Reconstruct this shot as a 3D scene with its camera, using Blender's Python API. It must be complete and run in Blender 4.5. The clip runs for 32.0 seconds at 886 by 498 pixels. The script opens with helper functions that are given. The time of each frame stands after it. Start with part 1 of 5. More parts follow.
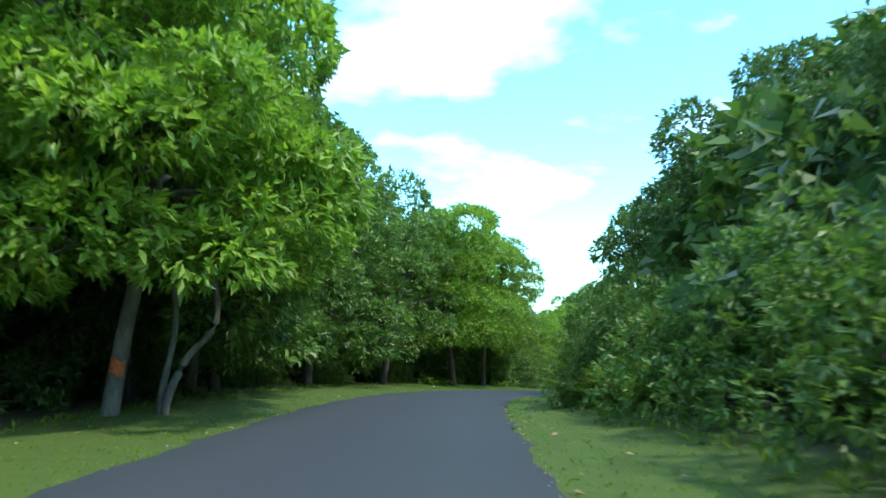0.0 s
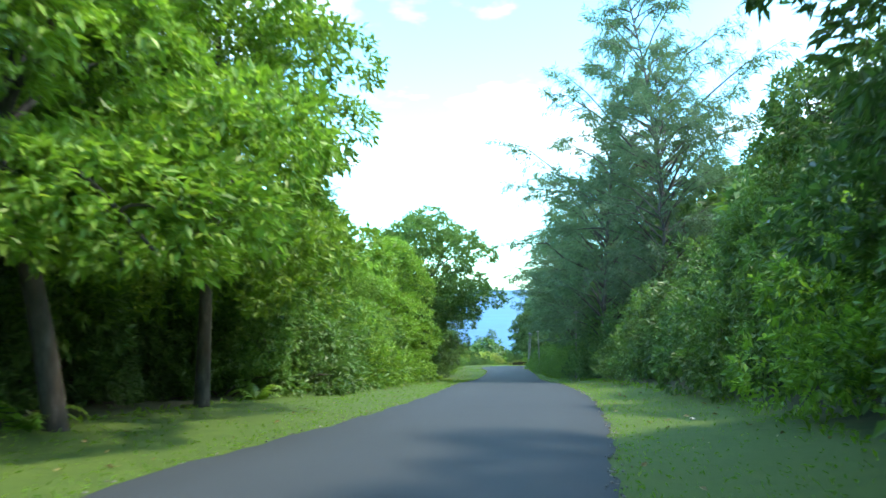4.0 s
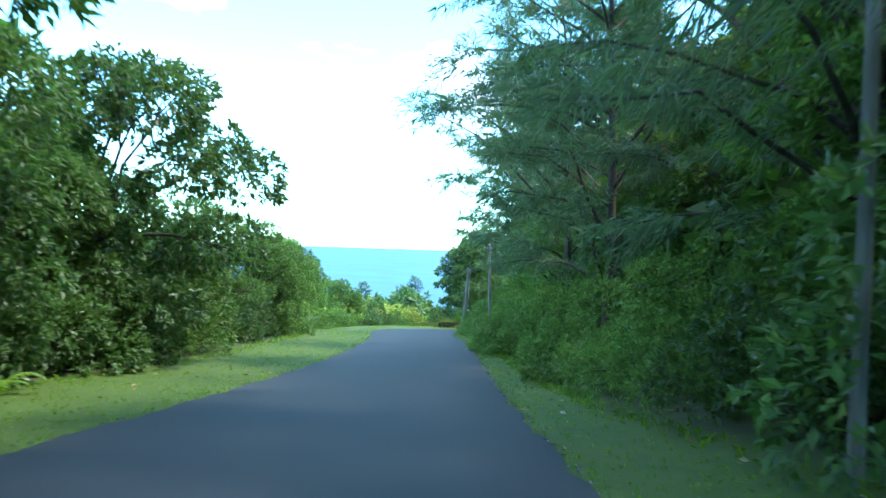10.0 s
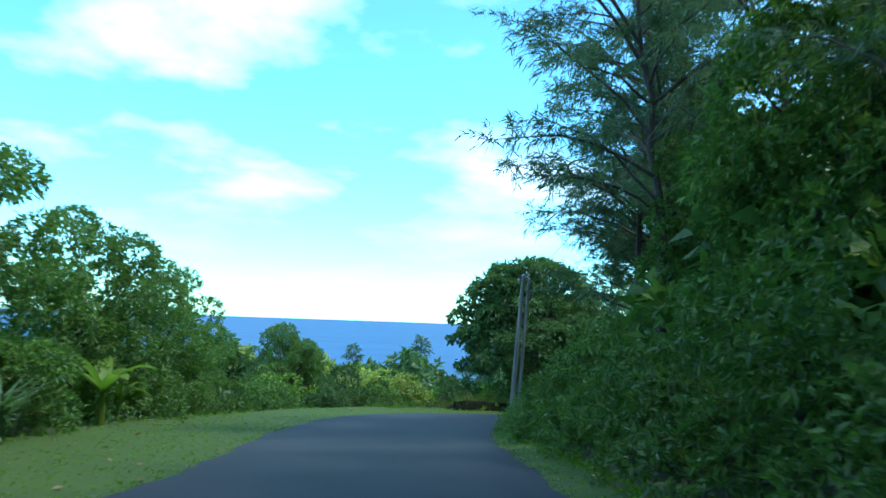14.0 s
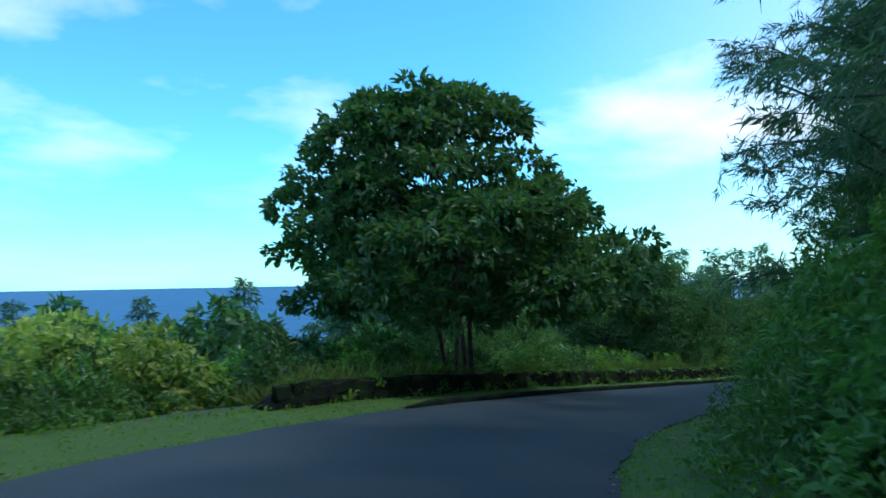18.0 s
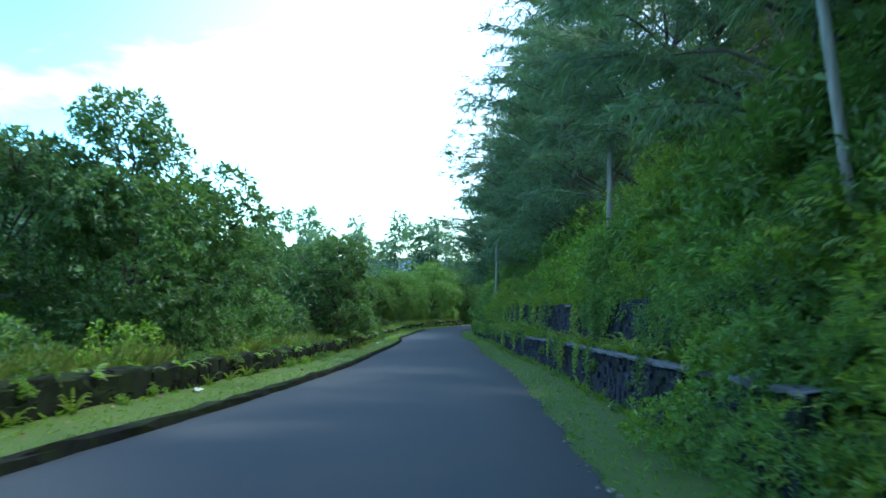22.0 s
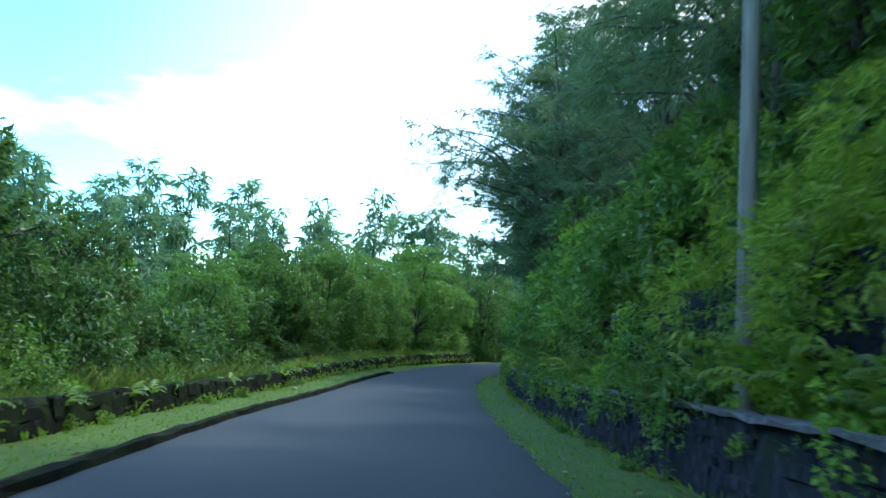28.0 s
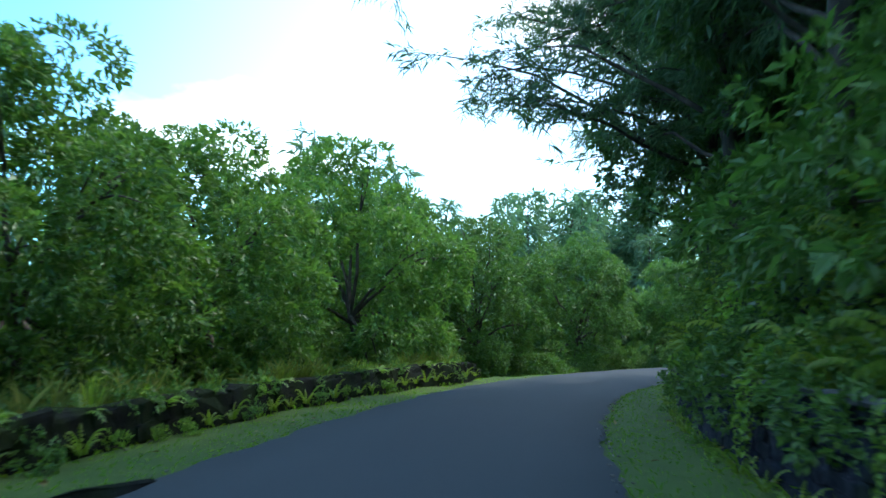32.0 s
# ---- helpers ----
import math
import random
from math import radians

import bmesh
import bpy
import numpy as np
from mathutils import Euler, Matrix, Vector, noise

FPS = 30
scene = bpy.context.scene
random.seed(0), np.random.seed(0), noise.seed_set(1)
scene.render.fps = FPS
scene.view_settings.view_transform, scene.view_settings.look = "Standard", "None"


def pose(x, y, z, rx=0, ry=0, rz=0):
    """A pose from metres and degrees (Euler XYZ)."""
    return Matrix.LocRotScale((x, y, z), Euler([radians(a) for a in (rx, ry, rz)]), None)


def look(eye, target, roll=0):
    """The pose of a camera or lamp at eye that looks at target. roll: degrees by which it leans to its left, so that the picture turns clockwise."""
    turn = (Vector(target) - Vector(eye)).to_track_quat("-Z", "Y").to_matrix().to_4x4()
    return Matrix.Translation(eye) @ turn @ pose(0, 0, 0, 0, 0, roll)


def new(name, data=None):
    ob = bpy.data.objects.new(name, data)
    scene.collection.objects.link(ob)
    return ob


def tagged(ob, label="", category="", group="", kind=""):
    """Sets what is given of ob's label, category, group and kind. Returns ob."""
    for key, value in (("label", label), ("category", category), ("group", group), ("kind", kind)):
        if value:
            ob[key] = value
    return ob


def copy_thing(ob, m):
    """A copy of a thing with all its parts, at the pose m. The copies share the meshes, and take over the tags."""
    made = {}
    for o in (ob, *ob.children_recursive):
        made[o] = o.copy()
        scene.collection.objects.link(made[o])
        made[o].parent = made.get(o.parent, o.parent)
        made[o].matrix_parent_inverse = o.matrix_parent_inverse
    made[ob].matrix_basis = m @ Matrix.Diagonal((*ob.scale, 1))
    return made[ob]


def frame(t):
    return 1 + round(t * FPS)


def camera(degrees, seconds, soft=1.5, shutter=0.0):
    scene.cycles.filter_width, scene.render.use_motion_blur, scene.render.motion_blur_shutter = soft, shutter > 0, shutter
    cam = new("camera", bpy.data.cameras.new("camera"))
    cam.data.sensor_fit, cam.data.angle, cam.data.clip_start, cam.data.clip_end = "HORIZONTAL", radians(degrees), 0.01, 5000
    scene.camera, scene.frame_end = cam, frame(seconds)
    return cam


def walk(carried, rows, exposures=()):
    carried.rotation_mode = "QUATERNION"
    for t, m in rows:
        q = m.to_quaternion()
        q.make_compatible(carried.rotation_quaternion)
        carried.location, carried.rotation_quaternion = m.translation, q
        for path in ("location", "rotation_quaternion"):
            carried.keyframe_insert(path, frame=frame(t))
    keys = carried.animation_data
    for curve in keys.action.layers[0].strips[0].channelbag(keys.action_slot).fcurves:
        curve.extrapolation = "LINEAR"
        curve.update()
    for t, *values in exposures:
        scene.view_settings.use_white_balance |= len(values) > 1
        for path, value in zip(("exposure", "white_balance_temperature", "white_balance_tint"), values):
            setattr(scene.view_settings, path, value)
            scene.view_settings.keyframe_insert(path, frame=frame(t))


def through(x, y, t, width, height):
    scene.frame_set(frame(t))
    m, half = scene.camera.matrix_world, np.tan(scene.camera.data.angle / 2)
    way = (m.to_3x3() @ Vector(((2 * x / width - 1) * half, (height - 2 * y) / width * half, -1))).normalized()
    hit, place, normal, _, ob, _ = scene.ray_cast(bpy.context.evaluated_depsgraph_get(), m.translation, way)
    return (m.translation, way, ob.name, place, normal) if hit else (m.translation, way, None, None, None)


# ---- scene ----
cam = camera(63.6, 32.0, 1.5, 0.3)
PATH = [
    (0, (0.001, -0.000, 2.828), (0.029, 1.993, 3.002), 0.5),
    (0.5, (0.175, 3.846, 2.641), (0.141, 5.839, 2.817), 0.5),
    (1, (0.320, 7.574, 2.442), (0.358, 9.569, 2.591), 0.5),
    (1.5, (0.481, 11.244, 2.211), (0.603, 13.235, 2.351), 1.4),
    (2, (0.706, 14.857, 1.953), (0.897, 16.842, 2.111), 0.4),
    (2.5, (1.079, 18.409, 1.696), (1.360, 20.385, 1.817), 0.2),
    (3, (1.650, 21.825, 1.406), (2.063, 23.779, 1.504), -0.2),
    (3.5, (2.397, 25.190, 1.096), (2.915, 27.120, 1.170), -0.4),
    (4, (3.383, 28.507, 0.775), (3.989, 30.410, 0.877), -0.5),
    (4.5, (4.573, 31.661, 0.449), (5.307, 33.521, 0.513), 0.7),
    (6.5, (11.397, 44.023, -0.908), (12.244, 45.834, -0.828), 1.2),
    (7, (12.924, 47.405, -1.265), (13.775, 49.213, -1.189), 2.0),
    (7.5, (14.437, 50.934, -1.661), (15.301, 52.737, -1.609), 3.0),
    (8, (15.933, 54.531, -2.095), (16.736, 56.362, -2.067), 1.6),
    (8.5, (17.391, 58.077, -2.544), (18.181, 59.914, -2.534), 1.8),
    (9, (18.822, 61.614, -2.984), (19.608, 63.453, -2.979), 1.5),
    (9.5, (20.228, 65.165, -3.437), (21.009, 67.007, -3.435), 0.3),
    (10, (21.676, 68.629, -3.911), (22.438, 70.478, -3.919), 1.9),
    (10.5, (23.006, 72.062, -4.367), (23.842, 73.879, -4.368), 3.8),
    (11, (24.262, 75.410, -4.801), (25.166, 77.193, -4.841), 3.2),
    (11.5, (25.580, 78.627, -5.203), (26.451, 80.427, -5.247), 3.8),
    (12, (26.902, 81.781, -5.546), (27.700, 83.615, -5.586), 2.6),
    (12.5, (28.199, 84.850, -5.904), (28.918, 86.715, -5.944), 0.4),
    (13, (29.504, 87.991, -6.194), (30.163, 89.877, -6.105), 0.1),
    (13.5, (30.798, 91.055, -6.503), (31.471, 92.923, -6.266), 1.2),
    (14, (32.033, 94.063, -6.703), (32.747, 95.921, -6.506), 2.1),
    (14.5, (33.285, 96.890, -6.944), (34.018, 98.740, -6.746), 2.4),
    (16.5, (37.630, 108.260, -8.068), (38.498, 110.056, -7.926), 1.3),
    (17, (38.838, 110.848, -8.341), (39.759, 112.620, -8.238), 0.1),
    (17.5, (40.171, 113.227, -8.623), (41.166, 114.958, -8.518), -0.4),
    (18, (41.524, 115.544, -8.904), (42.623, 117.212, -8.816), -0.9),
    (18.5, (43.149, 117.684, -9.169), (44.388, 119.253, -9.106), 0.5),
    (19, (44.912, 119.652, -9.442), (46.286, 121.103, -9.370), 0.6),
    (19.5, (46.792, 121.473, -9.729), (48.296, 122.789, -9.649), 0.1),
    (20, (49.011, 123.098, -10.049), (50.659, 124.228, -9.974), 0.4),
    (20.5, (51.579, 124.816, -10.379), (53.299, 125.833, -10.280), 0.7),
    (21, (54.432, 126.382, -10.713), (56.227, 127.263, -10.669), 2.5),
    (21.5, (57.439, 127.813, -11.051), (59.269, 128.618, -11.013), 1.8),
    (22, (60.526, 129.118, -11.421), (62.387, 129.849, -11.395), 1.2),
    (22.5, (63.760, 130.293, -11.800), (65.632, 130.995, -11.768), 1.6),
    (23, (66.932, 131.390, -12.118), (68.827, 132.028, -12.077), 2.1),
    (23.5, (70.179, 132.467, -12.453), (72.080, 133.083, -12.362), 0.6),
    (24, (73.434, 133.563, -12.764), (75.334, 134.178, -12.653), 0.4),
    (24.5, (76.672, 134.708, -13.071), (78.583, 135.295, -13.005), 1.8),
    (25, (79.912, 135.955, -13.384), (81.810, 136.584, -13.376), 0.5),
    (25.5, (82.979, 137.220, -13.695), (84.903, 137.764, -13.654), 3.4),
    (26, (86.124, 138.492, -14.001), (88.038, 139.067, -13.922), 3.4),
    (26.5, (89.237, 139.863, -14.289), (91.153, 140.431, -14.206), 3.1),
    (28.5, (102.261, 144.579, -15.391), (104.085, 145.390, -15.260), 1.7),
    (29, (105.337, 145.911, -15.736), (107.151, 146.740, -15.590), 0.4),
    (29.5, (108.471, 147.225, -16.069), (110.286, 148.048, -15.905), -0.4),
    (30, (111.601, 148.487, -16.383), (113.446, 149.248, -16.257), 0.9),
    (30.5, (114.691, 149.711, -16.706), (116.537, 150.471, -16.579), -0.2),
    (31, (117.592, 150.800, -16.974), (119.445, 151.543, -16.857), 0.3),
    (31.5, (120.821, 152.005, -17.172), (122.686, 152.716, -17.042), 0.8),
    (32, (123.953, 153.171, -17.344), (125.834, 153.836, -17.193), -0.7),
]
walk(cam, [(t, look(eye, target, roll)) for t, eye, target, roll in PATH],
     exposures=[(0, 0.5, 6800, 10), (1.5, 0.75, 6900, 10), (4, 1.15, 7100, 10), (7, 1.15, 6900, 10), (8.2, 1.0, 6700, 10), (9, 1.0, 6600, 10), (10, 1.35, 6450, 10), (11, 1.5, 6300, 10), (12.5, 1.45, 6500, 10), (13.2, 1.0, 6500, 10), (14, 0.05, 6000, 6), (14.6, -0.3, 5800, 4), (16.5, -0.75, 5600, 4), (19, -0.65, 5700, 4), (20, 0.3, 6100, 9), (21, 0.5, 6100, 9), (26, 0.55, 6100, 9), (32, 0.4, 6100, 9)])

# ---- world, sun ----
SUN_AZ, SUN_EL = radians(122), radians(60)      # azimuth clockwise from +y
world = bpy.data.worlds.new("sky")
scene.world = world
world.use_nodes = True
wn, wl = world.node_tree.nodes, world.node_tree.links
sky = wn.new("ShaderNodeTexSky")
sky.sky_type, sky.sun_disc = "NISHITA", False
sky.sun_elevation, sky.sun_rotation = SUN_EL, SUN_AZ
sky.air_density, sky.dust_density, sky.ozone_density = 1.0, 0.3, 2.0
back = wn["Background"]
back.inputs["Strength"].default_value = 0.145
tc = wn.new("ShaderNodeTexCoord")
sep = wn.new("ShaderNodeSeparateXYZ")
wl.new(tc.outputs["Generated"], sep.inputs[0])
# clouds lie on a flat layer: divide the direction by its height
high = wn.new("ShaderNodeMath"); high.operation = "MAXIMUM"; high.inputs[1].default_value = 0.0
wl.new(sep.outputs["Z"], high.inputs[0])
up = wn.new("ShaderNodeMath"); up.operation = "ADD"; up.inputs[1].default_value = 0.16
wl.new(high.outputs[0], up.inputs[0])
cmb = wn.new("ShaderNodeCombineXYZ")
for axis in "XY":
    dv = wn.new("ShaderNodeMath"); dv.operation = "DIVIDE"
    wl.new(sep.outputs[axis], dv.inputs[0]); wl.new(up.outputs[0], dv.inputs[1]); wl.new(dv.outputs[0], cmb.inputs[axis])
cn = wn.new("ShaderNodeTexNoise")
cn.inputs["Scale"].default_value, cn.inputs["Detail"].default_value, cn.inputs["Roughness"].default_value = 0.95, 7.0, 0.52
wl.new(cmb.outputs[0], cn.inputs["Vector"])
cr = wn.new("ShaderNodeValToRGB")
cr.color_ramp.elements[0].position, cr.color_ramp.elements[0].color = 0.475, (0, 0, 0, 1)
cr.color_ramp.elements[1].position, cr.color_ramp.elements[1].color = 0.68, (0.9, 0.9, 0.9, 1)
wl.new(cn.outputs["Fac"], cr.inputs[0])
# a bright veil of cloud thickens towards the east
east = wn.new("ShaderNodeVectorMath"); east.operation = "DOT_PRODUCT"
east.inputs[1].default_value = (0.996, -0.087, 0.0)
wl.new(tc.outputs["Generated"], east.inputs[0])
veil = wn.new("ShaderNodeMapRange"); veil.interpolation_type = "SMOOTHSTEP"
veil.inputs["From Min"].default_value, veil.inputs["From Max"].default_value, veil.inputs["To Max"].default_value = 0.5, 0.95, 0.42
wl.new(east.outputs["Value"], veil.inputs["Value"])
lowest = wn.new("ShaderNodeMapRange"); lowest.interpolation_type = "SMOOTHSTEP"
lowest.inputs["From Min"].default_value, lowest.inputs["From Max"].default_value, lowest.inputs["To Min"].default_value = 0.07, 0.25, 0.12
wl.new(sep.outputs["Z"], lowest.inputs["Value"])
puffs = wn.new("ShaderNodeMath"); puffs.operation = "MULTIPLY"
wl.new(cr.outputs[0], puffs.inputs[0]); wl.new(lowest.outputs["Result"], puffs.inputs[1])
thick = wn.new("ShaderNodeMath"); thick.operation = "ADD"; thick.use_clamp = True
mixc = wn.new("ShaderNodeMix"); mixc.data_type = "RGBA"
mixc.inputs["B"].default_value = (15, 15.6, 16.4, 1)
tint = wn.new("ShaderNodeMix"); tint.data_type, tint.blend_type = "RGBA", "MULTIPLY"
tint.inputs["Factor"].default_value, tint.inputs["B"].default_value = 1.0, (1.35, 2.7, 3.1, 1)
wl.new(sky.outputs[0], tint.inputs["A"])
wl.new(puffs.outputs[0], thick.inputs[0]); wl.new(veil.outputs["Result"], thick.inputs[1]); wl.new(thick.outputs[0], mixc.inputs["Factor"]); wl.new(tint.outputs["Result"], mixc.inputs["A"]); wl.new(mixc.outputs["Result"], back.inputs["Color"])

sun = new("sun", bpy.data.lights.new("sun", "SUN"))
sun.data.energy, sun.data.angle, sun.data.color = 2.8, radians(5), (1.0, 0.95, 0.86)
sd = Vector((math.sin(SUN_AZ) * math.cos(SUN_EL), math.cos(SUN_AZ) * math.cos(SUN_EL), math.sin(SUN_EL)))
sun.matrix_world = look(sd * 200, (0, 0, 0))

# ---- materials ----
def mat(name):
    m = bpy.data.materials.new(name)
    m.use_nodes = True
    return m, m.node_tree.nodes, m.node_tree.links, m.node_tree.nodes["Principled BSDF"]


def noise_node(n, l, scale, detail=6, rough=0.6, coord="Object", stretch=None):
    co = n.new("ShaderNodeNewGeometry" if coord == "Position" else "ShaderNodeTexCoord")
    t = n.new("ShaderNodeTexNoise")
    t.inputs["Scale"].default_value, t.inputs["Detail"].default_value, t.inputs["Roughness"].default_value = scale, detail, rough
    if stretch:
        mp = n.new("ShaderNodeMapping")
        mp.inputs["Scale"].default_value = stretch
        l.new(co.outputs[coord], mp.inputs[0]); l.new(mp.outputs[0], t.inputs["Vector"])
    else:
        l.new(co.outputs[coord], t.inputs["Vector"])
    return t.outputs["Fac"]


def ramp(n, l, fac, stops):
    r = n.new("ShaderNodeValToRGB")
    e = r.color_ramp.elements
    while len(e) < len(stops):
        e.new(0.5)
    for el, (p, c) in zip(e, stops):
        el.position, el.color = p, (*c, 1)
    l.new(fac, r.inputs[0])
    return r.outputs[0]


def blend(n, l, fac, a, b, mode="MIX"):
    m = n.new("ShaderNodeMix")
    m.data_type, m.blend_type = "RGBA", mode
    for key, v in (("Factor", fac), ("A", a), ("B", b)):
        if isinstance(v, (int, float)):
            m.inputs[key].default_value = v
        elif isinstance(v, tuple):
            m.inputs[key].default_value = (*v, 1)
        else:
            l.new(v, m.inputs[key])
    return m.outputs["Result"]


def bump(n, l, p, fac, strength, dist):
    b = n.new("ShaderNodeBump")
    b.inputs["Strength"].default_value, b.inputs["Distance"].default_value = strength, dist
    l.new(fac, b.inputs["Height"]); l.new(b.outputs[0], p.inputs["Normal"])


def leaf_mat(name, dark, light, glow, rough=0.42, through=0.42):
    """Leaves: each leaf its own shade between dark and light; light also passes through them."""
    m, n, l, p = mat(name)
    g = n.new("ShaderNodeNewGeometry")
    o = n.new("ShaderNodeObjectInfo")
    c = ramp(n, l, g.outputs["Random Per Island"], [(0.0, dark), (0.6, tuple((a + b) / 2 for a, b in zip(dark, light))), (0.93, light), (1.0, glow)])
    patch = noise_node(n, l, 0.55, 3)
    c = blend(n, l, ramp(n, l, patch, [(0.35, (0, 0, 0)), (0.7, (0.55, 0.55, 0.55))]), c, light)
    hsv = n.new("ShaderNodeHueSaturation")
    mp = n.new("ShaderNodeMapRange")
    mp.inputs["To Min"].default_value, mp.inputs["To Max"].default_value = 0.78, 1.22
    l.new(o.outputs["Random"], mp.inputs[0]); l.new(mp.outputs[0], hsv.inputs["Value"]); l.new(c, hsv.inputs["Color"])
    l.new(hsv.outputs[0], p.inputs["Base Color"])
    p.inputs["Roughness"].default_value = rough
    p.inputs["Specular IOR Level"].default_value = 0.4
    tr = n.new("ShaderNodeBsdfTranslucent")
    tcol = blend(n, l, 1.0, hsv.outputs[0], (1.35, 1.55, 0.75), "MULTIPLY")
    l.new(tcol, tr.inputs["Color"])
    mx = n.new("ShaderNodeMixShader")
    mx.inputs[0].default_value = through
    l.new(p.outputs[0], mx.inputs[1]); l.new(tr.outputs[0], mx.inputs[2]); l.new(mx.outputs[0], n["Material Output"].inputs["Surface"])
    return m


M_BRIGHT = leaf_mat("bright_leaves", (0.080, 0.160, 0.026), (0.225, 0.365, 0.055), (0.400, 0.480, 0.100))
M_MID = leaf_mat("green_leaves", (0.064, 0.138, 0.036), (0.138, 0.248, 0.056), (0.232, 0.340, 0.088), through=0.36)
M_DARK = leaf_mat("dark_leaves", (0.046, 0.098, 0.037), (0.100, 0.185, 0.056), (0.170, 0.255, 0.082), through=0.38)
M_NEEDLE = leaf_mat("casuarina_needles", (0.060, 0.116, 0.074), (0.132, 0.214, 0.120), (0.205, 0.265, 0.145), 0.6, 0.42)
M_YELLOW = leaf_mat("yellow_green_leaves", (0.20, 0.26, 0.05), (0.42, 0.45, 0.12), (0.55, 0.52, 0.20))
M_FERN = leaf_mat("fern_fronds", (0.100, 0.165, 0.024), (0.240, 0.330, 0.048), (0.400, 0.380, 0.085))
M_GRASS = leaf_mat("grass_blades", (0.084, 0.170, 0.015), (0.142, 0.250, 0.025), (0.225, 0.265, 0.055), 0.5, 0.5)

M_BARK, n, l, p = mat("bark")
f = noise_node(n, l, 6, 8, 0.65, "Object", (1, 1, 0.3))
l.new(ramp(n, l, f, [(0.3, (0.03, 0.025, 0.02)), (0.55, (0.085, 0.072, 0.058)), (0.75, (0.17, 0.155, 0.13))]), p.inputs["Base Color"])
p.inputs["Roughness"].default_value = 0.9
bump(n, l, p, f, 0.6, 0.03)
M_PALEBARK, n, l, p = mat("pale_bark")
f = noise_node(n, l, 5, 8, 0.65, "Object", (1, 1, 0.35))
l.new(ramp(n, l, f, [(0.3, (0.085, 0.076, 0.062)), (0.55, (0.20, 0.185, 0.155)), (0.78, (0.34, 0.32, 0.28))]), p.inputs["Base Color"])
p.inputs["Roughness"].default_value = 0.85
bump(n, l, p, f, 0.5, 0.02)

M_ASPHALT, n, l, p = mat("asphalt")
big, fine = noise_node(n, l, 0.25, 5, 0.6), noise_node(n, l, 90, 3, 0.7)
at = n.new("ShaderNodeAttribute"); at.attribute_name = "across"
tracks = ramp(n, l, at.outputs["Fac"], [(0.0, (0.3, 0.3, 0.3)), (0.22, (0.62, 0.62, 0.62)), (0.4, (0.4, 0.4, 0.4)), (0.6, (0.42, 0.42, 0.42)), (0.8, (0.66, 0.66, 0.66)), (1.0, (0.28, 0.28, 0.28))])
c = ramp(n, l, big, [(0.3, (0.0272, 0.0338, 0.0363)), (0.7, (0.0479, 0.0583, 0.0622))])
c = blend(n, l, 0.55, c, blend(n, l, tracks, (0.0194, 0.0234, 0.0259), (0.0531, 0.0649, 0.0686)))
c = blend(n, l, 0.35, c, ramp(n, l, fine, [(0.35, (0.0141, 0.0168, 0.0181)), (0.7, (0.0830, 0.0954, 0.1016))]))
l.new(c, p.inputs["Base Color"])
p.inputs["Roughness"].default_value, p.inputs["Specular IOR Level"].default_value = 0.85, 0.25
bump(n, l, p, fine, 0.35, 0.006)

M_GROUND, n, l, p = mat("lawn_and_litter")
big, mid, fine = noise_node(n, l, 0.35, 5), noise_node(n, l, 3.0, 6), noise_node(n, l, 45, 4, 0.7)
at = n.new("ShaderNodeAttribute"); at.attribute_name = "lawn"
lawn = ramp(n, l, mid, [(0.28, (0.025, 0.055, 0.003)), (0.5, (0.048, 0.096, 0.004)), (0.66, (0.071, 0.118, 0.009)), (0.8, (0.092, 0.110, 0.019))])
lawn = blend(n, l, ramp(n, l, big, [(0.4, (0, 0, 0)), (0.75, (0.6, 0.6, 0.6))]), lawn, (0.060, 0.101, 0.008))
lawn = blend(n, l, 0.5, lawn, ramp(n, l, fine, [(0.3, (0.032, 0.063, 0.004)), (0.6, (0.060, 0.110, 0.007)), (0.8, (0.099, 0.132, 0.024))]))
litter = ramp(n, l, mid, [(0.3, (0.02, 0.028, 0.01)), (0.6, (0.05, 0.06, 0.022)), (0.8, (0.10, 0.085, 0.05))])
l.new(blend(n, l, at.outputs["Fac"], litter, lawn), p.inputs["Base Color"])
p.inputs["Roughness"].default_value = 0.95
bump(n, l, p, fine, 0.6, 0.015)

M_SEA, n, l, p = mat("sea")
f = noise_node(n, l, 0.02, 6, 0.6)
l.new(ramp(n, l, f, [(0.3, (0.008, 0.07, 0.17)), (0.7, (0.012, 0.11, 0.25))]), p.inputs["Base Color"])
p.inputs["Roughness"].default_value = 0.55

M_STONE, n, l, p = mat("dark_stone")
o = n.new("ShaderNodeObjectInfo")
g = n.new("ShaderNodeNewGeometry")
f, fine, moss = noise_node(n, l, 9, 8, 0.68, "Position", (1, 1, 0.4)), noise_node(n, l, 45, 5, 0.75, "Position", (1, 1, 0.35)), noise_node(n, l, 1.6, 5, 0.6, "Position")
c = ramp(n, l, f, [(0.3, (0.013, 0.016, 0.023)), (0.55, (0.045, 0.052, 0.072)), (0.74, (0.130, 0.142, 0.175))])
c = blend(n, l, ramp(n, l, o.outputs["Random"], [(0, (0, 0, 0)), (1, (0.5, 0.5, 0.5))]), c, (0.038, 0.041, 0.054))
c = blend(n, l, ramp(n, l, moss, [(0.48, (0, 0, 0)), (0.68, (0.7, 0.7, 0.7))]), c, (0.03, 0.048, 0.012))
l.new(c, p.inputs["Base Color"])
p.inputs["Roughness"].default_value = 0.9
p.inputs["Specular IOR Level"].default_value = 0.12
bump(n, l, p, fine, 1.0, 0.05)
M_MOSSY, n, l, p = mat("mossy_stone")
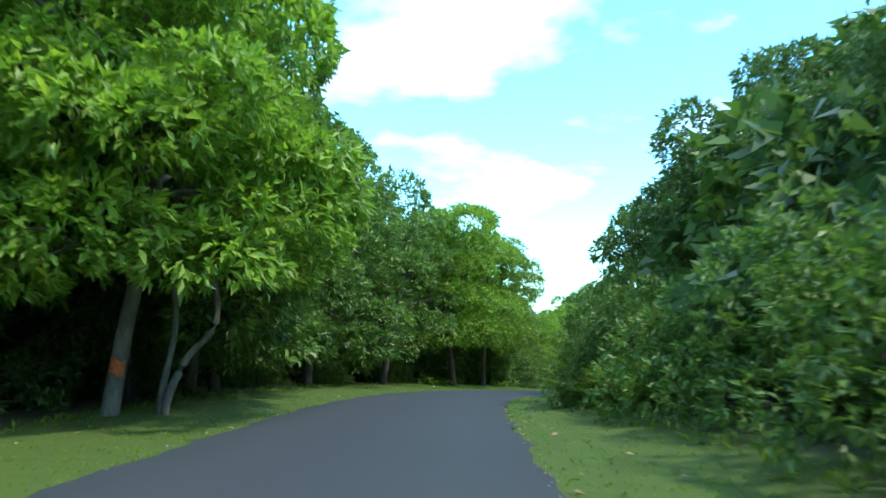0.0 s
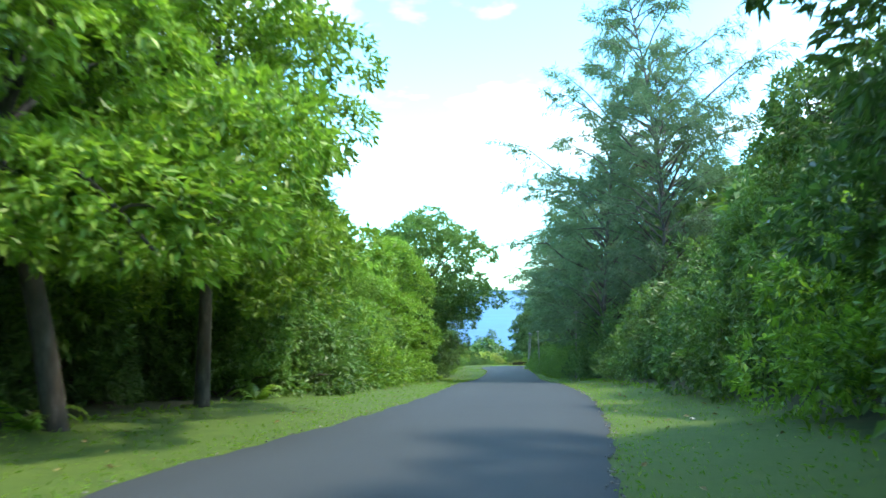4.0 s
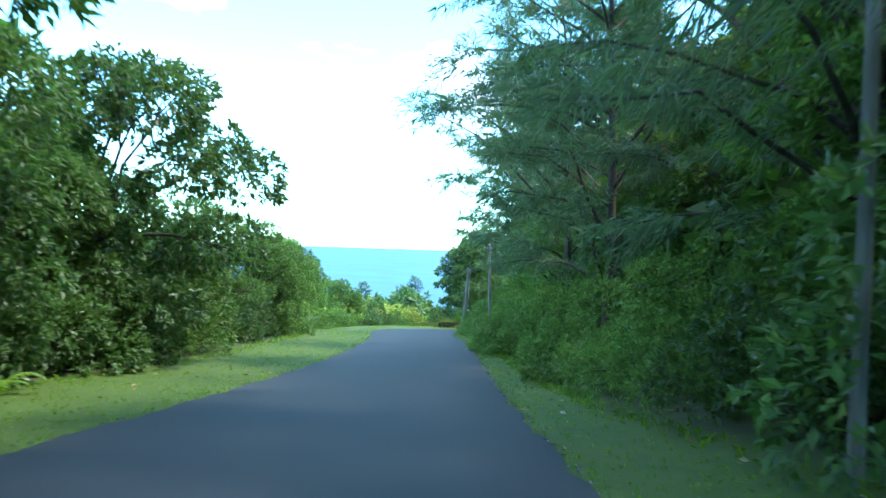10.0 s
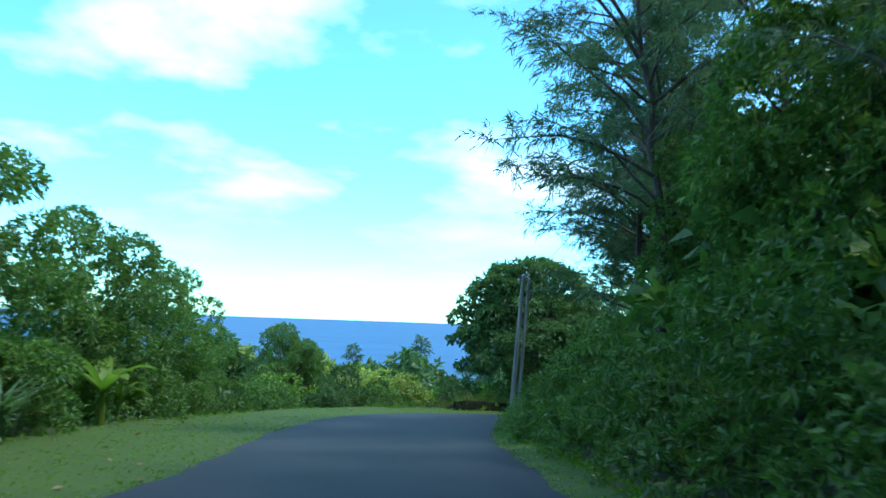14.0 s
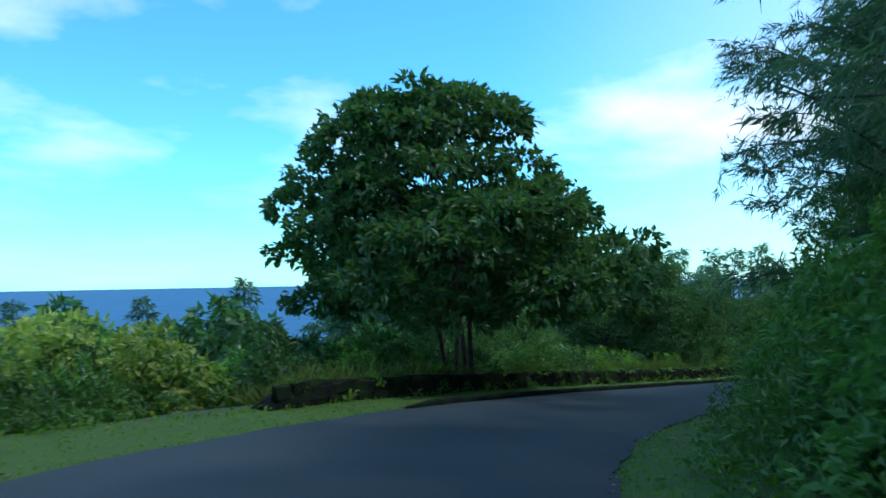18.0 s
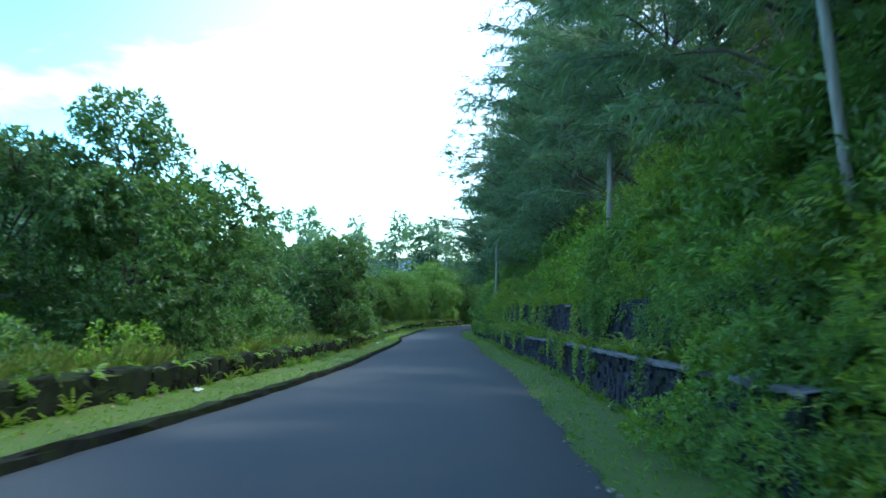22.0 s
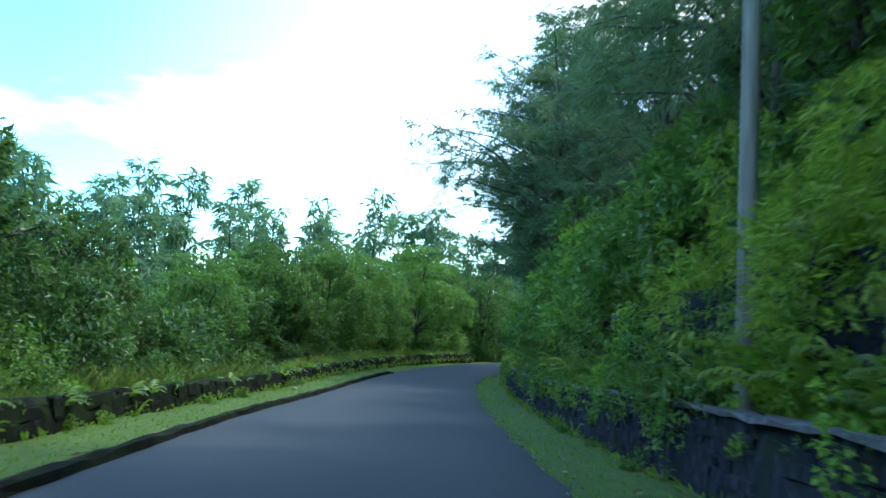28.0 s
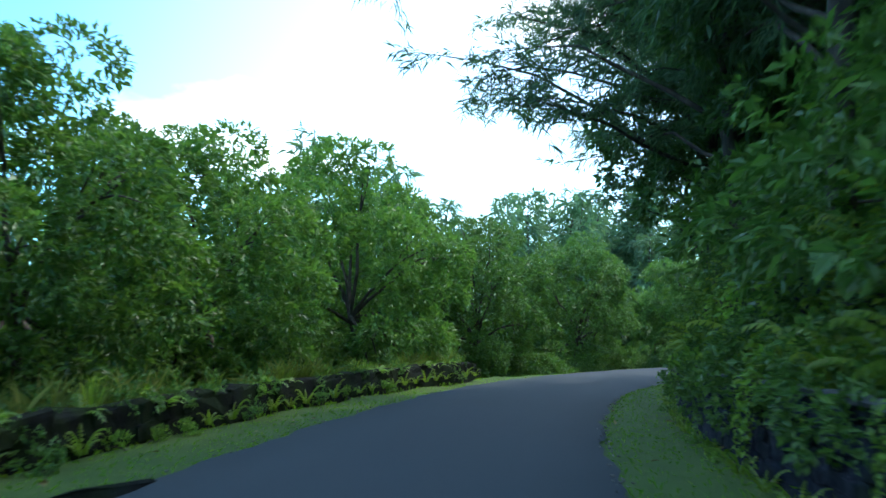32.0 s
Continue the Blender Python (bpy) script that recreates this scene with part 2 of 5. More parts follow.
f, fine, moss = noise_node(n, l, 6, 8, 0.65, "Position"), noise_node(n, l, 40, 4, 0.7, "Position"), noise_node(n, l, 2.2, 5, 0.6, "Position")
c = ramp(n, l, f, [(0.3, (0.005, 0.006, 0.006)), (0.6, (0.014, 0.016, 0.014)), (0.8, (0.034, 0.035, 0.031))])
c = blend(n, l, ramp(n, l, moss, [(0.4, (0, 0, 0)), (0.62, (0.85, 0.85, 0.85))]), c, (0.019, 0.034, 0.009))
l.new(c, p.inputs["Base Color"])
p.inputs["Roughness"].default_value = 0.95
p.inputs["Specular IOR Level"].default_value = 0.12
bump(n, l, p, fine, 0.8, 0.03)
M_CAP, n, l, p = mat("pale_mortar_cap")
f = noise_node(n, l, 7, 8, 0.7)
l.new(ramp(n, l, f, [(0.3, (0.04, 0.042, 0.045)), (0.55, (0.12, 0.125, 0.13)), (0.75, (0.26, 0.26, 0.26))]), p.inputs["Base Color"])
p.inputs["Roughness"].default_value = 0.9
bump(n, l, p, f, 0.7, 0.03)
M_POLE, n, l, p = mat("weathered_pole")
f = noise_node(n, l, 10, 7, 0.6, "Object", (1, 1, 0.06))
l.new(ramp(n, l, f, [(0.3, (0.11, 0.11, 0.09)), (0.55, (0.26, 0.27, 0.24)), (0.75, (0.42, 0.43, 0.40))]), p.inputs["Base Color"])
p.inputs["Roughness"].default_value = 0.85
bump(n, l, p, f, 0.4, 0.01)
M_METAL, n, l, p = mat("galvanised_metal")
f = noise_node(n, l, 30, 4)
l.new(ramp(n, l, f, [(0.3, (0.3, 0.31, 0.32)), (0.7, (0.45, 0.46, 0.47))]), p.inputs["Base Color"])
p.inputs["Metallic"].default_value, p.inputs["Roughness"].default_value = 0.8, 0.5
M_LITTER = leaf_mat("fallen_leaves", (0.16, 0.1, 0.04), (0.34, 0.26, 0.12), (0.6, 0.55, 0.42), 0.7, 0.1)
M_PAINT, n, l, p = mat("orange_paint")
f = noise_node(n, l, 12, 5)
l.new(ramp(n, l, f, [(0.35, (0.55, 0.12, 0.03)), (0.7, (0.75, 0.2, 0.06))]), p.inputs["Base Color"])
p.inputs["Roughness"].default_value = 0.7

M_PAPER, n, l, p = mat("pale_scrap")
f = noise_node(n, l, 25, 4)
l.new(ramp(n, l, f, [(0.3, (0.5, 0.5, 0.47)), (0.7, (0.72, 0.72, 0.7))]), p.inputs["Base Color"])
p.inputs["Roughness"].default_value = 0.6
M_CRUMB, n, l, p = mat("crumbled_asphalt")
g = n.new("ShaderNodeNewGeometry")
l.new(ramp(n, l, g.outputs["Random Per Island"], [(0.0, (0.08, 0.08, 0.075)), (0.5, (0.16, 0.15, 0.13)), (1.0, (0.30, 0.28, 0.24))]), p.inputs["Base Color"])
p.inputs["Roughness"].default_value = 0.95
M_DRYGRASS = leaf_mat("long_dry_grass", (0.12, 0.16, 0.035), (0.24, 0.27, 0.07), (0.38, 0.36, 0.14), 0.55, 0.3)

M_CABLE, n, l, p = mat("dark_cable")
f = noise_node(n, l, 20, 3)
l.new(ramp(n, l, f, [(0.3, (0.02, 0.02, 0.02)), (0.7, (0.045, 0.045, 0.045))]), p.inputs["Base Color"])

# ---- the road's line: x, y, z of its middle every 8.5 m ----
LINE = [(-1.9, -34, 3.20), (-1.75, -25.5, 2.85), (-1.6, -17, 2.47), (-1.5, -8.5, 2.07),
        (-1.32, 0.06, 1.64), (-0.95, 8.55, 1.19), (-0.48, 17.04, 0.61), (0.89, 25.42, -0.09), (3.82, 33.38, -0.88), (7.92, 40.82, -1.69),
        (11.72, 48.42, -2.52), (15.05, 56.24, -3.44), (18.3, 64.1, -4.44), (21.58, 71.94, -5.49), (24.88, 79.77, -6.48), (28.28, 87.56, -7.32)]
LINE += [(31.61, 95.38, -7.99), (34.65, 103.32, -8.74), (37.36, 111.37, -9.53), (41.31, 118.86, -10.35), (47.53, 124.59, -11.21), (55.09, 128.45, -12.07),
         (63.06, 131.41, -12.96), (71.14, 134.06, -13.78), (79.16, 136.85, -14.55), (87.07, 139.98, -15.32), (95.02, 142.98, -16.01), (102.94, 146.07, -16.72)]
LINE += [(110.72, 149.49, -17.54), (118.65, 152.54, -18.26), (126.9, 155.2, -18.75), (135.2, 156.7, -19.2), (143.7, 156.9, -19.65), (151.8, 155.2, -20.1),
         (159.4, 151.6, -20.5), (166.2, 146.6, -20.9), (172.2, 140.6, -21.3), (177.5, 134, -21.7)]
WIDTH = [4.35, 4.35, 4.35, 4.35, 4.35, 4.3, 4.4, 4.6, 4.58, 4.66, 4.76, 4.93, 5.21, 5.28, 5.09, 4.83, 4.65, 4.72, 5.18, 5.75, 5.38, 4.87, 4.87, 4.77, 4.69,
         4.58, 4.4, 4.67, 5.1, 4.8, 4.3, 4.2, 4.4, 4.6, 4.6, 4.6, 4.6, 4.6]


def catmull(pts, per):
    p = np.array(pts, float)
    p = np.vstack([2 * p[0] - p[1], p, 2 * p[-1] - p[-2]])
    out = []
    for i in range(1, len(p) - 2):
        t = np.linspace(0, 1, per, endpoint=False)[:, None]
        a, b, c_, d = p[i - 1], p[i], p[i + 1], p[i + 2]
        out.append(0.5 * (2 * b + (c_ - a) * t + (2 * a - 5 * b + 4 * c_ - d) * t**2 + (3 * b - a - 3 * c_ + d) * t**3))
    return np.vstack([*out, p[-2:-1]])


MID = catmull(np.hstack([np.array(LINE), np.array(WIDTH)[:, None]]), 17)
HALF = MID[:, 3] / 2
MID = MID[:, :3]
STEP = np.hypot(*np.diff(MID[:, :2], axis=0).T)
STA = np.r_[0, np.cumsum(STEP)]
STA -= STA[4 * 17]                                  # station 0 where the clip begins
TAN = np.gradient(MID[:, :2], axis=0)
TAN /= np.linalg.norm(TAN, axis=1)[:, None]
NOR = np.stack([TAN[:, 1], -TAN[:, 0]], 1)          # to the right of the way
SEA = -33.0


def sm(a, b, x):
    t = np.clip((x - a) / (b - a), 0, 1)
    return t * t * (3 - 2 * t)


def road_at(s):
    f_ = lambda col: np.interp(s, STA, col)
    return np.array([f_(MID[:, 0]), f_(MID[:, 1]), f_(MID[:, 2])]), np.array([f_(NOR[:, 0]), f_(NOR[:, 1])]), f_(HALF)


def frame_of(x, y):
    """Station, signed distance from the middle (right is positive) and index of the nearest piece of road."""
    xy = np.stack([np.ravel(x), np.ravel(y)], 1)
    idx = np.empty(len(xy), int)
    for k in range(0, len(xy), 4000):
        dd = ((xy[k:k + 4000, None] - MID[None, ::2, :2]) ** 2).sum(-1)
        idx[k:k + 4000] = dd.argmin(1) * 2
    idx = idx.clip(0, len(MID) - 1)
    off = xy - MID[idx, :2]
    side = (off * NOR[idx]).sum(1)
    dist = np.hypot(off[:, 0], off[:, 1])
    return STA[idx], np.where(side >= 0, dist, -dist), idx, (off * TAN[idx]).sum(1)


def ground_z(x, y):
    s, d, idx, along = frame_of(x, y)
    slope = np.gradient(MID[:, 2], STA)[idx]
    z = MID[idx, 2] + slope * along.clip(-3, 3)
    u = np.abs(d) - HALF[idx]
    wall = sm(147, 155, s)
    right = -0.03 + 0.05 * u.clip(0, 1.6) + (1 - wall) * (0.16 * (u - 1.6).clip(0, 13) + 0.25 * (u - 4).clip(0, 10)) + wall * 0.3 * (u - 6).clip(0, 24)
    late = sm(112, 135, s)
    left = -0.03 + 0.03 * u.clip(0, 4) - 0.02 * (u - 4).clip(0, 40) - late * (0.22 * (u - 2.4).clip(0, 30) + 0.06 * (u - 30).clip(0, 200))
    z = z + np.where(u < 0, -0.06, np.where(d > 0, right, left))
    far = np.hypot(np.ravel(x) - 60, np.ravel(y) - 90)
    sink = sm(90, 420, far)
    z = z * (1 - sink) + sink * np.where(d > 0, z, SEA - 3)
    return np.where(d > 0, z.clip(-60, 25), z.clip(SEA - 3, 40)), u, d, s


def spot(s, u):
    """A place u metres outside the road's edge at station s: right where u is positive, left where negative."""
    c_, nn, h = road_at(s)
    xy = c_[:2] + nn * (math.copysign(h, u) + u)
    return float(xy[0]), float(xy[1]), float(ground_z([xy[0]], [xy[1]])[0][0])


# ---- mesh helpers ----
def mesh_of(name, verts, faces, material, smooth=False):
    """A mesh from arrays of vertices and of equal-sided faces."""
    verts, faces = np.asarray(verts, np.float32), np.asarray(faces, np.int32)
    me = bpy.data.meshes.new(name)
    k = faces.shape[1]
    me.vertices.add(len(verts)); me.vertices.foreach_set("co", verts.ravel())
    me.loops.add(faces.size); me.loops.foreach_set("vertex_index", faces.ravel())
    me.polygons.add(len(faces)); me.polygons.foreach_set("loop_start", np.arange(0, faces.size, k, dtype=np.int32))
    me.polygons.foreach_set("use_smooth", np.full(len(faces), smooth))
    me.update(calc_edges=True)
    me.materials.append(material)
    return me


def put(name, me, parent=None, label=""):
    ob = new(name, me)
    if parent:
        ob.parent = parent
    return tagged(ob, label)


def unit(v):
    return v / np.maximum(np.linalg.norm(v, axis=-1, keepdims=True), 1e-9)


def blades(pos, axis, length, width, rng, fold=0.25, bend=0.0):
    """One pointed, folded leaf at each position."""
    axis = unit(axis)
    side = unit(np.cross(axis, rng.normal(size=axis.shape) * 0.6 + [0, 0, 1.0]))
    nrm = np.cross(side, axis)
    L, W = length[:, None], width[:, None]
    mid = pos + axis * L * 0.45
    tip = pos + axis * L - np.array([0, 0, 1.0]) * L * bend
    v = np.stack([pos, mid + side * W * 0.5 + nrm * W * fold, tip, mid - side * W * 0.5 + nrm * W * fold], 1).reshape(-1, 3)
    b = np.arange(len(pos))[:, None] * 4
    return v, np.concatenate([b + [0, 1, 2], b + [0, 2, 3]], 1).reshape(-1, 3)


def slips(pos, axis, length, width, rng, droop=0.0):
    """One thin triangle at each position: needles, and leaves far off."""
    axis = unit(axis)
    side = unit(np.cross(axis, rng.normal(size=axis.shape) + [0, 0, 0.5])) * (length * width * 0.5)[:, None]
    mid = pos + axis * (length * 0.3)[:, None]
    tip = pos + axis * length[:, None] - np.array([0, 0, 1.0]) * (length * droop)[:, None]
    v = np.stack([mid + side, tip, mid - side - axis * (length * 0.3)[:, None]], 1).reshape(-1, 3)
    return v, np.arange(len(pos) * 3).reshape(-1, 3)


def joined(parts):
    vs, fs, k = [], [], 0
    for v, f_ in parts:
        vs.append(v); fs.append(f_ + k); k += len(v)
    return np.vstack(vs), np.vstack(fs)


def tube(pts, radii, sides=7):
    """A tapered, closed tube along points, as quads."""
    p = np.asarray(pts, float)
    t = unit(np.gradient(p, axis=0))
    ref = np.where(np.abs(t[:, 2:3]) > 0.9, np.array([1.0, 0, 0]), np.array([0, 0, 1.0]))
    a = unit(np.cross(t, ref)); b = np.cross(t, a)
    ang = np.linspace(0, 2 * np.pi, sides, endpoint=False)
    r = np.asarray(radii, float)[:, None, None]
    v = (p[:, None] + r * (np.cos(ang)[None, :, None] * a[:, None] + np.sin(ang)[None, :, None] * b[:, None])).reshape(-1, 3)
    i, j = np.meshgrid(np.arange(len(p) - 1), np.arange(sides), indexing="ij")
    k = (j + 1) % sides
    f_ = np.stack([i * sides + j, i * sides + k, (i + 1) * sides + k, (i + 1) * sides + j], -1).reshape(-1, 4)
    return v, f_


def limb(a, b, r0, r1, rng, wob=0.12, steps=6):
    a, b = np.asarray(a, float), np.asarray(b, float)
    t = np.linspace(0, 1, steps)[:, None]
    pts = a + (b - a) * t
    pts[:, 2:] += (np.sin(t * np.pi) * 0.12 * np.linalg.norm(b - a))
    pts[1:-1] += rng.normal(size=(steps - 2, 3)) * wob * np.linalg.norm(b - a) / steps
    return tube(pts, r0 + (r1 - r0) * t[:, 0]), pts


def tufts(blobs, density, k, length, width, rng, droop=0.25, spread=0.9, low=-0.55, simple=False):
    """Leaves in rosettes over the outside of a heap of blobs (rows of x, y, z, radius, flatness)."""
    B = np.asarray(blobs, float)
    P, D = [], []
    for x, y, z, r, flat in B:
        m = max(6, int(density * 4 * np.pi * r * r))
        d = unit(rng.normal(size=(m, 3)))
        d = d[d[:, 2] > low]
        rr = r * rng.uniform(0.72, 1.06, size=(len(d), 1)) ** 0.7
        P.append(np.array([x, y, z]) + d * rr * [1, 1, flat]); D.append(d)
    P, D = np.vstack(P), np.vstack(D)
    inside = np.zeros(len(P), bool)
    for x, y, z, r, flat in B:
        inside |= (((P - [x, y, z]) / [1, 1, flat]) ** 2).sum(1) < (0.62 * r) ** 2
    P, D = P[~inside], D[~inside]
    n_ = len(P)
    pos = np.repeat(P, k, 0) + rng.normal(size=(n_ * k, 3)) * length * 0.22
    ax = np.repeat(D, k, 0) * 0.7 + rng.normal(size=(n_ * k, 3)) * spread * 0.6 + [0, 0, -droop]
    L = length * rng.uniform(0.6, 1.25, n_ * k)
    return slips(pos, ax, L * 1.15, np.full(n_ * k, width * 1.35), rng, 0.1) if simple else blades(pos, ax, L, L * width, rng)

# ---- ground, road, sea ----
# width of the mown verge by station
R_VERGE = [0, 10, 17, 25, 31, 45, 52, 78, 86, 100, 112, 118, 121, 127, 133, 138, 144, 150, 300], [2.2, 2.1, 1.6, 2.0, 2.9, 2.7, 2.2, 2.0, 1.2, 0.8, 0.8, 0.8, 1.3, 1.3, 1.1, 1.6, 1.6, 1.2, 1.3]
L_VERGE = [0, 60, 75, 84, 95, 104, 120, 130, 136, 240, 247, 300], [3.5, 3.5, 3.0, 2.8, 3.0, 3.3, 3.6, 3.2, 1.6, 1.6, 4.6, 4.6]
def steps_out(a, b, fine, to):
    core = np.arange(a, b + fine, fine)
    grow = np.cumsum(fine * 1.22 ** np.arange(1, 46))
    grow = grow[grow < to]
    return np.r_[a - np.r_[grow, to][::-1], core, core[-1] + np.r_[grow, to]]


gx, gy = steps_out(-25, 185, 0.75, 4400), steps_out(-30, 190, 0.75, 4400)
GX, GY = np.meshgrid(gx, gy, indexing="ij")
gz, gu, gd, gs = ground_z(GX, GY)
gz = gz + np.where(gu > 0.3, 0.03 * np.sin(GX.ravel() * 1.7 + GY.ravel()) * np.sin(GY.ravel() * 1.3) * (gu > 1.0), 0)
nxn, nyn = len(gx), len(gy)
ii, jj = np.meshgrid(np.arange(nxn - 1), np.arange(nyn - 1), indexing="ij")
gf = np.stack([ii * nyn + jj, (ii + 1) * nyn + jj, (ii + 1) * nyn + jj + 1, ii * nyn + jj + 1], -1).reshape(-1, 4)
gme = mesh_of("ground", np.stack([GX.ravel(), GY.ravel(), gz], 1), gf, M_GROUND, True)
lawn_w = np.where(gd > 0, np.interp(gs, R_VERGE[0], R_VERGE[1]), np.interp(gs, L_VERGE[0], L_VERGE[1]))
lawn_at = gme.attributes.new("lawn", "FLOAT", "POINT")
lawn_at.data.foreach_set("value", (1 - sm(lawn_w, lawn_w + 0.9, gu)).astype(np.float32))
ground = tagged(put("ground", gme), "mown green verge merging into dark leaf litter", "ground", kind="structure")

cols = np.linspace(-1, 1, 13)
wob = 0.05 * np.sin(STA * 2.1) + 0.04 * np.sin(STA * 5.3 + 1)
rv = np.stack([np.c_[MID[:, :2] + NOR * ((HALF + (wob if abs(c_) == 1 else 0)) * c_)[:, None], MID[:, 2] + 0.035 * (1 - c_ * c_) + (-0.02 if abs(c_) == 1 else 0.012)] for c_ in cols], 1)
nm = len(MID)
ii, jj = np.meshgrid(np.arange(nm - 1), np.arange(12), indexing="ij")
rf = np.stack([ii * 13 + jj, ii * 13 + jj + 1, (ii + 1) * 13 + jj + 1, (ii + 1) * 13 + jj], -1).reshape(-1, 4)[:, ::-1]
rme = mesh_of("road", rv.reshape(-1, 3), rf, M_ASPHALT, True)
ra = rme.attributes.new("across", "FLOAT", "POINT")
ra.data.foreach_set("value", np.tile((cols + 1) / 2, nm).astype(np.float32))
tagged(put("road", rme), "narrow grey asphalt lane without markings", "road", kind="structure")

sea_me = mesh_of("water", [(-4700, -4700, SEA), (4900, -4700, SEA), (4900, 4900, SEA), (-4700, 4900, SEA)], [[0, 1, 2, 3]], M_SEA)
tagged(put("water", sea_me), "calm blue sea reaching the horizon", "sea", kind="structure")


# ---- walls along the road, built as bands along the stations ----
def band(name, s0, s1, section, material, label, category, rough=0.03, step=0.6, edge=1, seed=1, parent=None, lift=None, grow=None):
    """A wall or bank swept along the road. section: corners of (u, height) outside the edge (edge -1: left)."""
    rng = np.random.default_rng(seed)
    S = np.arange(s0, s1 + step / 2, step)
    sec = np.array(section, float)
    V = []
    for s in S:
        c_, nn, h = road_at(s)
        for u, z in sec:
            xy = c_[:2] + nn * edge * (h + u)
            V.append((*xy, c_[2] + z * (grow(s) if grow else 1) + (lift(s) * sm(0.8, 1.2, z) if lift else 0)))
    V = np.array(V)
    V += rng.normal(size=V.shape) * rough
    k, m_ = len(sec), len(S)
    ii, jj = np.meshgrid(np.arange(m_ - 1), np.arange(k - 1), indexing="ij")
    F = np.stack([ii * k + jj, ii * k + jj + 1, (ii + 1) * k + jj + 1, (ii + 1) * k + jj], -1).reshape(-1, 4)
    if edge < 0:
        F = F[:, ::-1]
    if parent:
        return put(name, mesh_of(name, V, F, material), parent, label)
    return tagged(put(name, mesh_of(name, V, F, material)), label, category, kind="structure")


W0, W1 = 155, 238       # stretch of the retaining wall
def top_lift(s):
    """The upper tier's height above its least."""
    return np.interp(s, [157, 172, 185, 200, 215, 238], [0.25, 0.4, 0.65, 0.65, 0.4, 0.25])


low_wall = band("retaining_wall_lower", W0, W1, [(1.22, -0.2), (1.25, 0.25), (1.3, 0.5), (1.36, 0.80), (1.45, 0.85), (1.7, 0.82), (2.0, 0.7)], M_STONE, "dark rubble retaining wall, lower tier beside the verge", "wall", 0.022)
up_wall = band("retaining_wall_upper", W0 + 2, W1, [(1.86, 0.4), (1.92, 0.8), (1.98, 1.25), (2.02, 1.5), (2.15, 1.57), (2.6, 1.5)], M_STONE, "dark rubble retaining wall, upper tier under the plants", "wall", 0.035, seed=2, lift=top_lift)
band("mortar_lip", W0, W1, [(1.26, 0.81), (1.25, 0.85), (1.34, 0.87), (1.5, 0.86), (1.58, 0.8)], M_CAP, "uneven pale grey mortar lip", "", 0.011, 0.3, 1, 21, low_wall)
for s in (160, 166.5, 171, 178, 183.4, 187, 191, 196.5, 203, 211):
    band("mortar_lip", s, s + 1.1, [(1.86, 1.49), (1.86, 1.53), (1.98, 1.56), (2.12, 1.56), (2.2, 1.5)], M_CAP, "broken pale grey mortar lip", "", 0.012, 0.22, 1, int(s), up_wall, top_lift)
BANK = [(2.2, 1.4), (3.2, 2.2), (4.5, 2.9), (6.5, 3.9), (9, 5.0), (13, 6.6), (18, 7.4), (24, 7.6), (46, 7.2)]
def bank_grow(s):
    return float(sm(143, 157, s))


band("bank", 143, 300, BANK, M_GROUND, "overgrown hillside above the retaining wall", "ground", 0.1, 0.8, seed=3, grow=bank_grow)
parapet = band("parapet_wall", 137, 241, [(1.5, -0.2), (1.52, 0.15), (1.55, 0.4), (1.64, 0.48), (1.85, 0.48), (1.95, 0.4), (2.0, 0.1), (2.02, -0.5)], M_MOSSY, "low dark mossy stone parapet beside the grass strip", "wall", 0.025, 0.5, -1, 4, grow=lambda s: min(1, (s - 136.9) / 1.0, (241.1 - s) / 0.8))
band("kerb", 139, 224, [(-0.11, -0.05), (-0.095, 0.09), (-0.055, 0.12), (-0.01, 0.115), (0.03, 0.0)], M_MOSSY, "low dark weathered stone kerb", "kerb", 0.012, 0.5, -1, 5, grow=lambda s: min(1, (s - 138.9) / 0.9, (224.1 - s) / 0.9))


# ---- plants ----
def crown_blobs(rng, n_, rx, ry, rz, cz, r0, r1, flat=0.8, peak=2.0, taper=0.0):
    """Clumps in a crown that is widest near its hem and rounds off to the top."""
    q = rng.random(n_) ** 1.15
    prof = np.where(q < 0.3, 0.82 + 0.6 * q, np.sqrt(np.clip(1 - (np.clip(q - 0.3, 0, 1) / 0.75) ** peak, 0, 1)))
    if taper:
        prof = np.where(q < 0.22, 0.85 + 0.65 * q, np.clip(1 - (q - 0.22) / 0.84, 0, 1) ** taper)
    ang = rng.uniform(0, 6.28, n_)
    rad = prof * np.sqrt(rng.uniform(0.2, 1.0, n_))
    return np.c_[np.cos(ang) * rad * rx, np.sin(ang) * rad * ry, cz - rz + 2 * rz * q, rng.uniform(r0, r1, n_), np.full(n_, flat)]


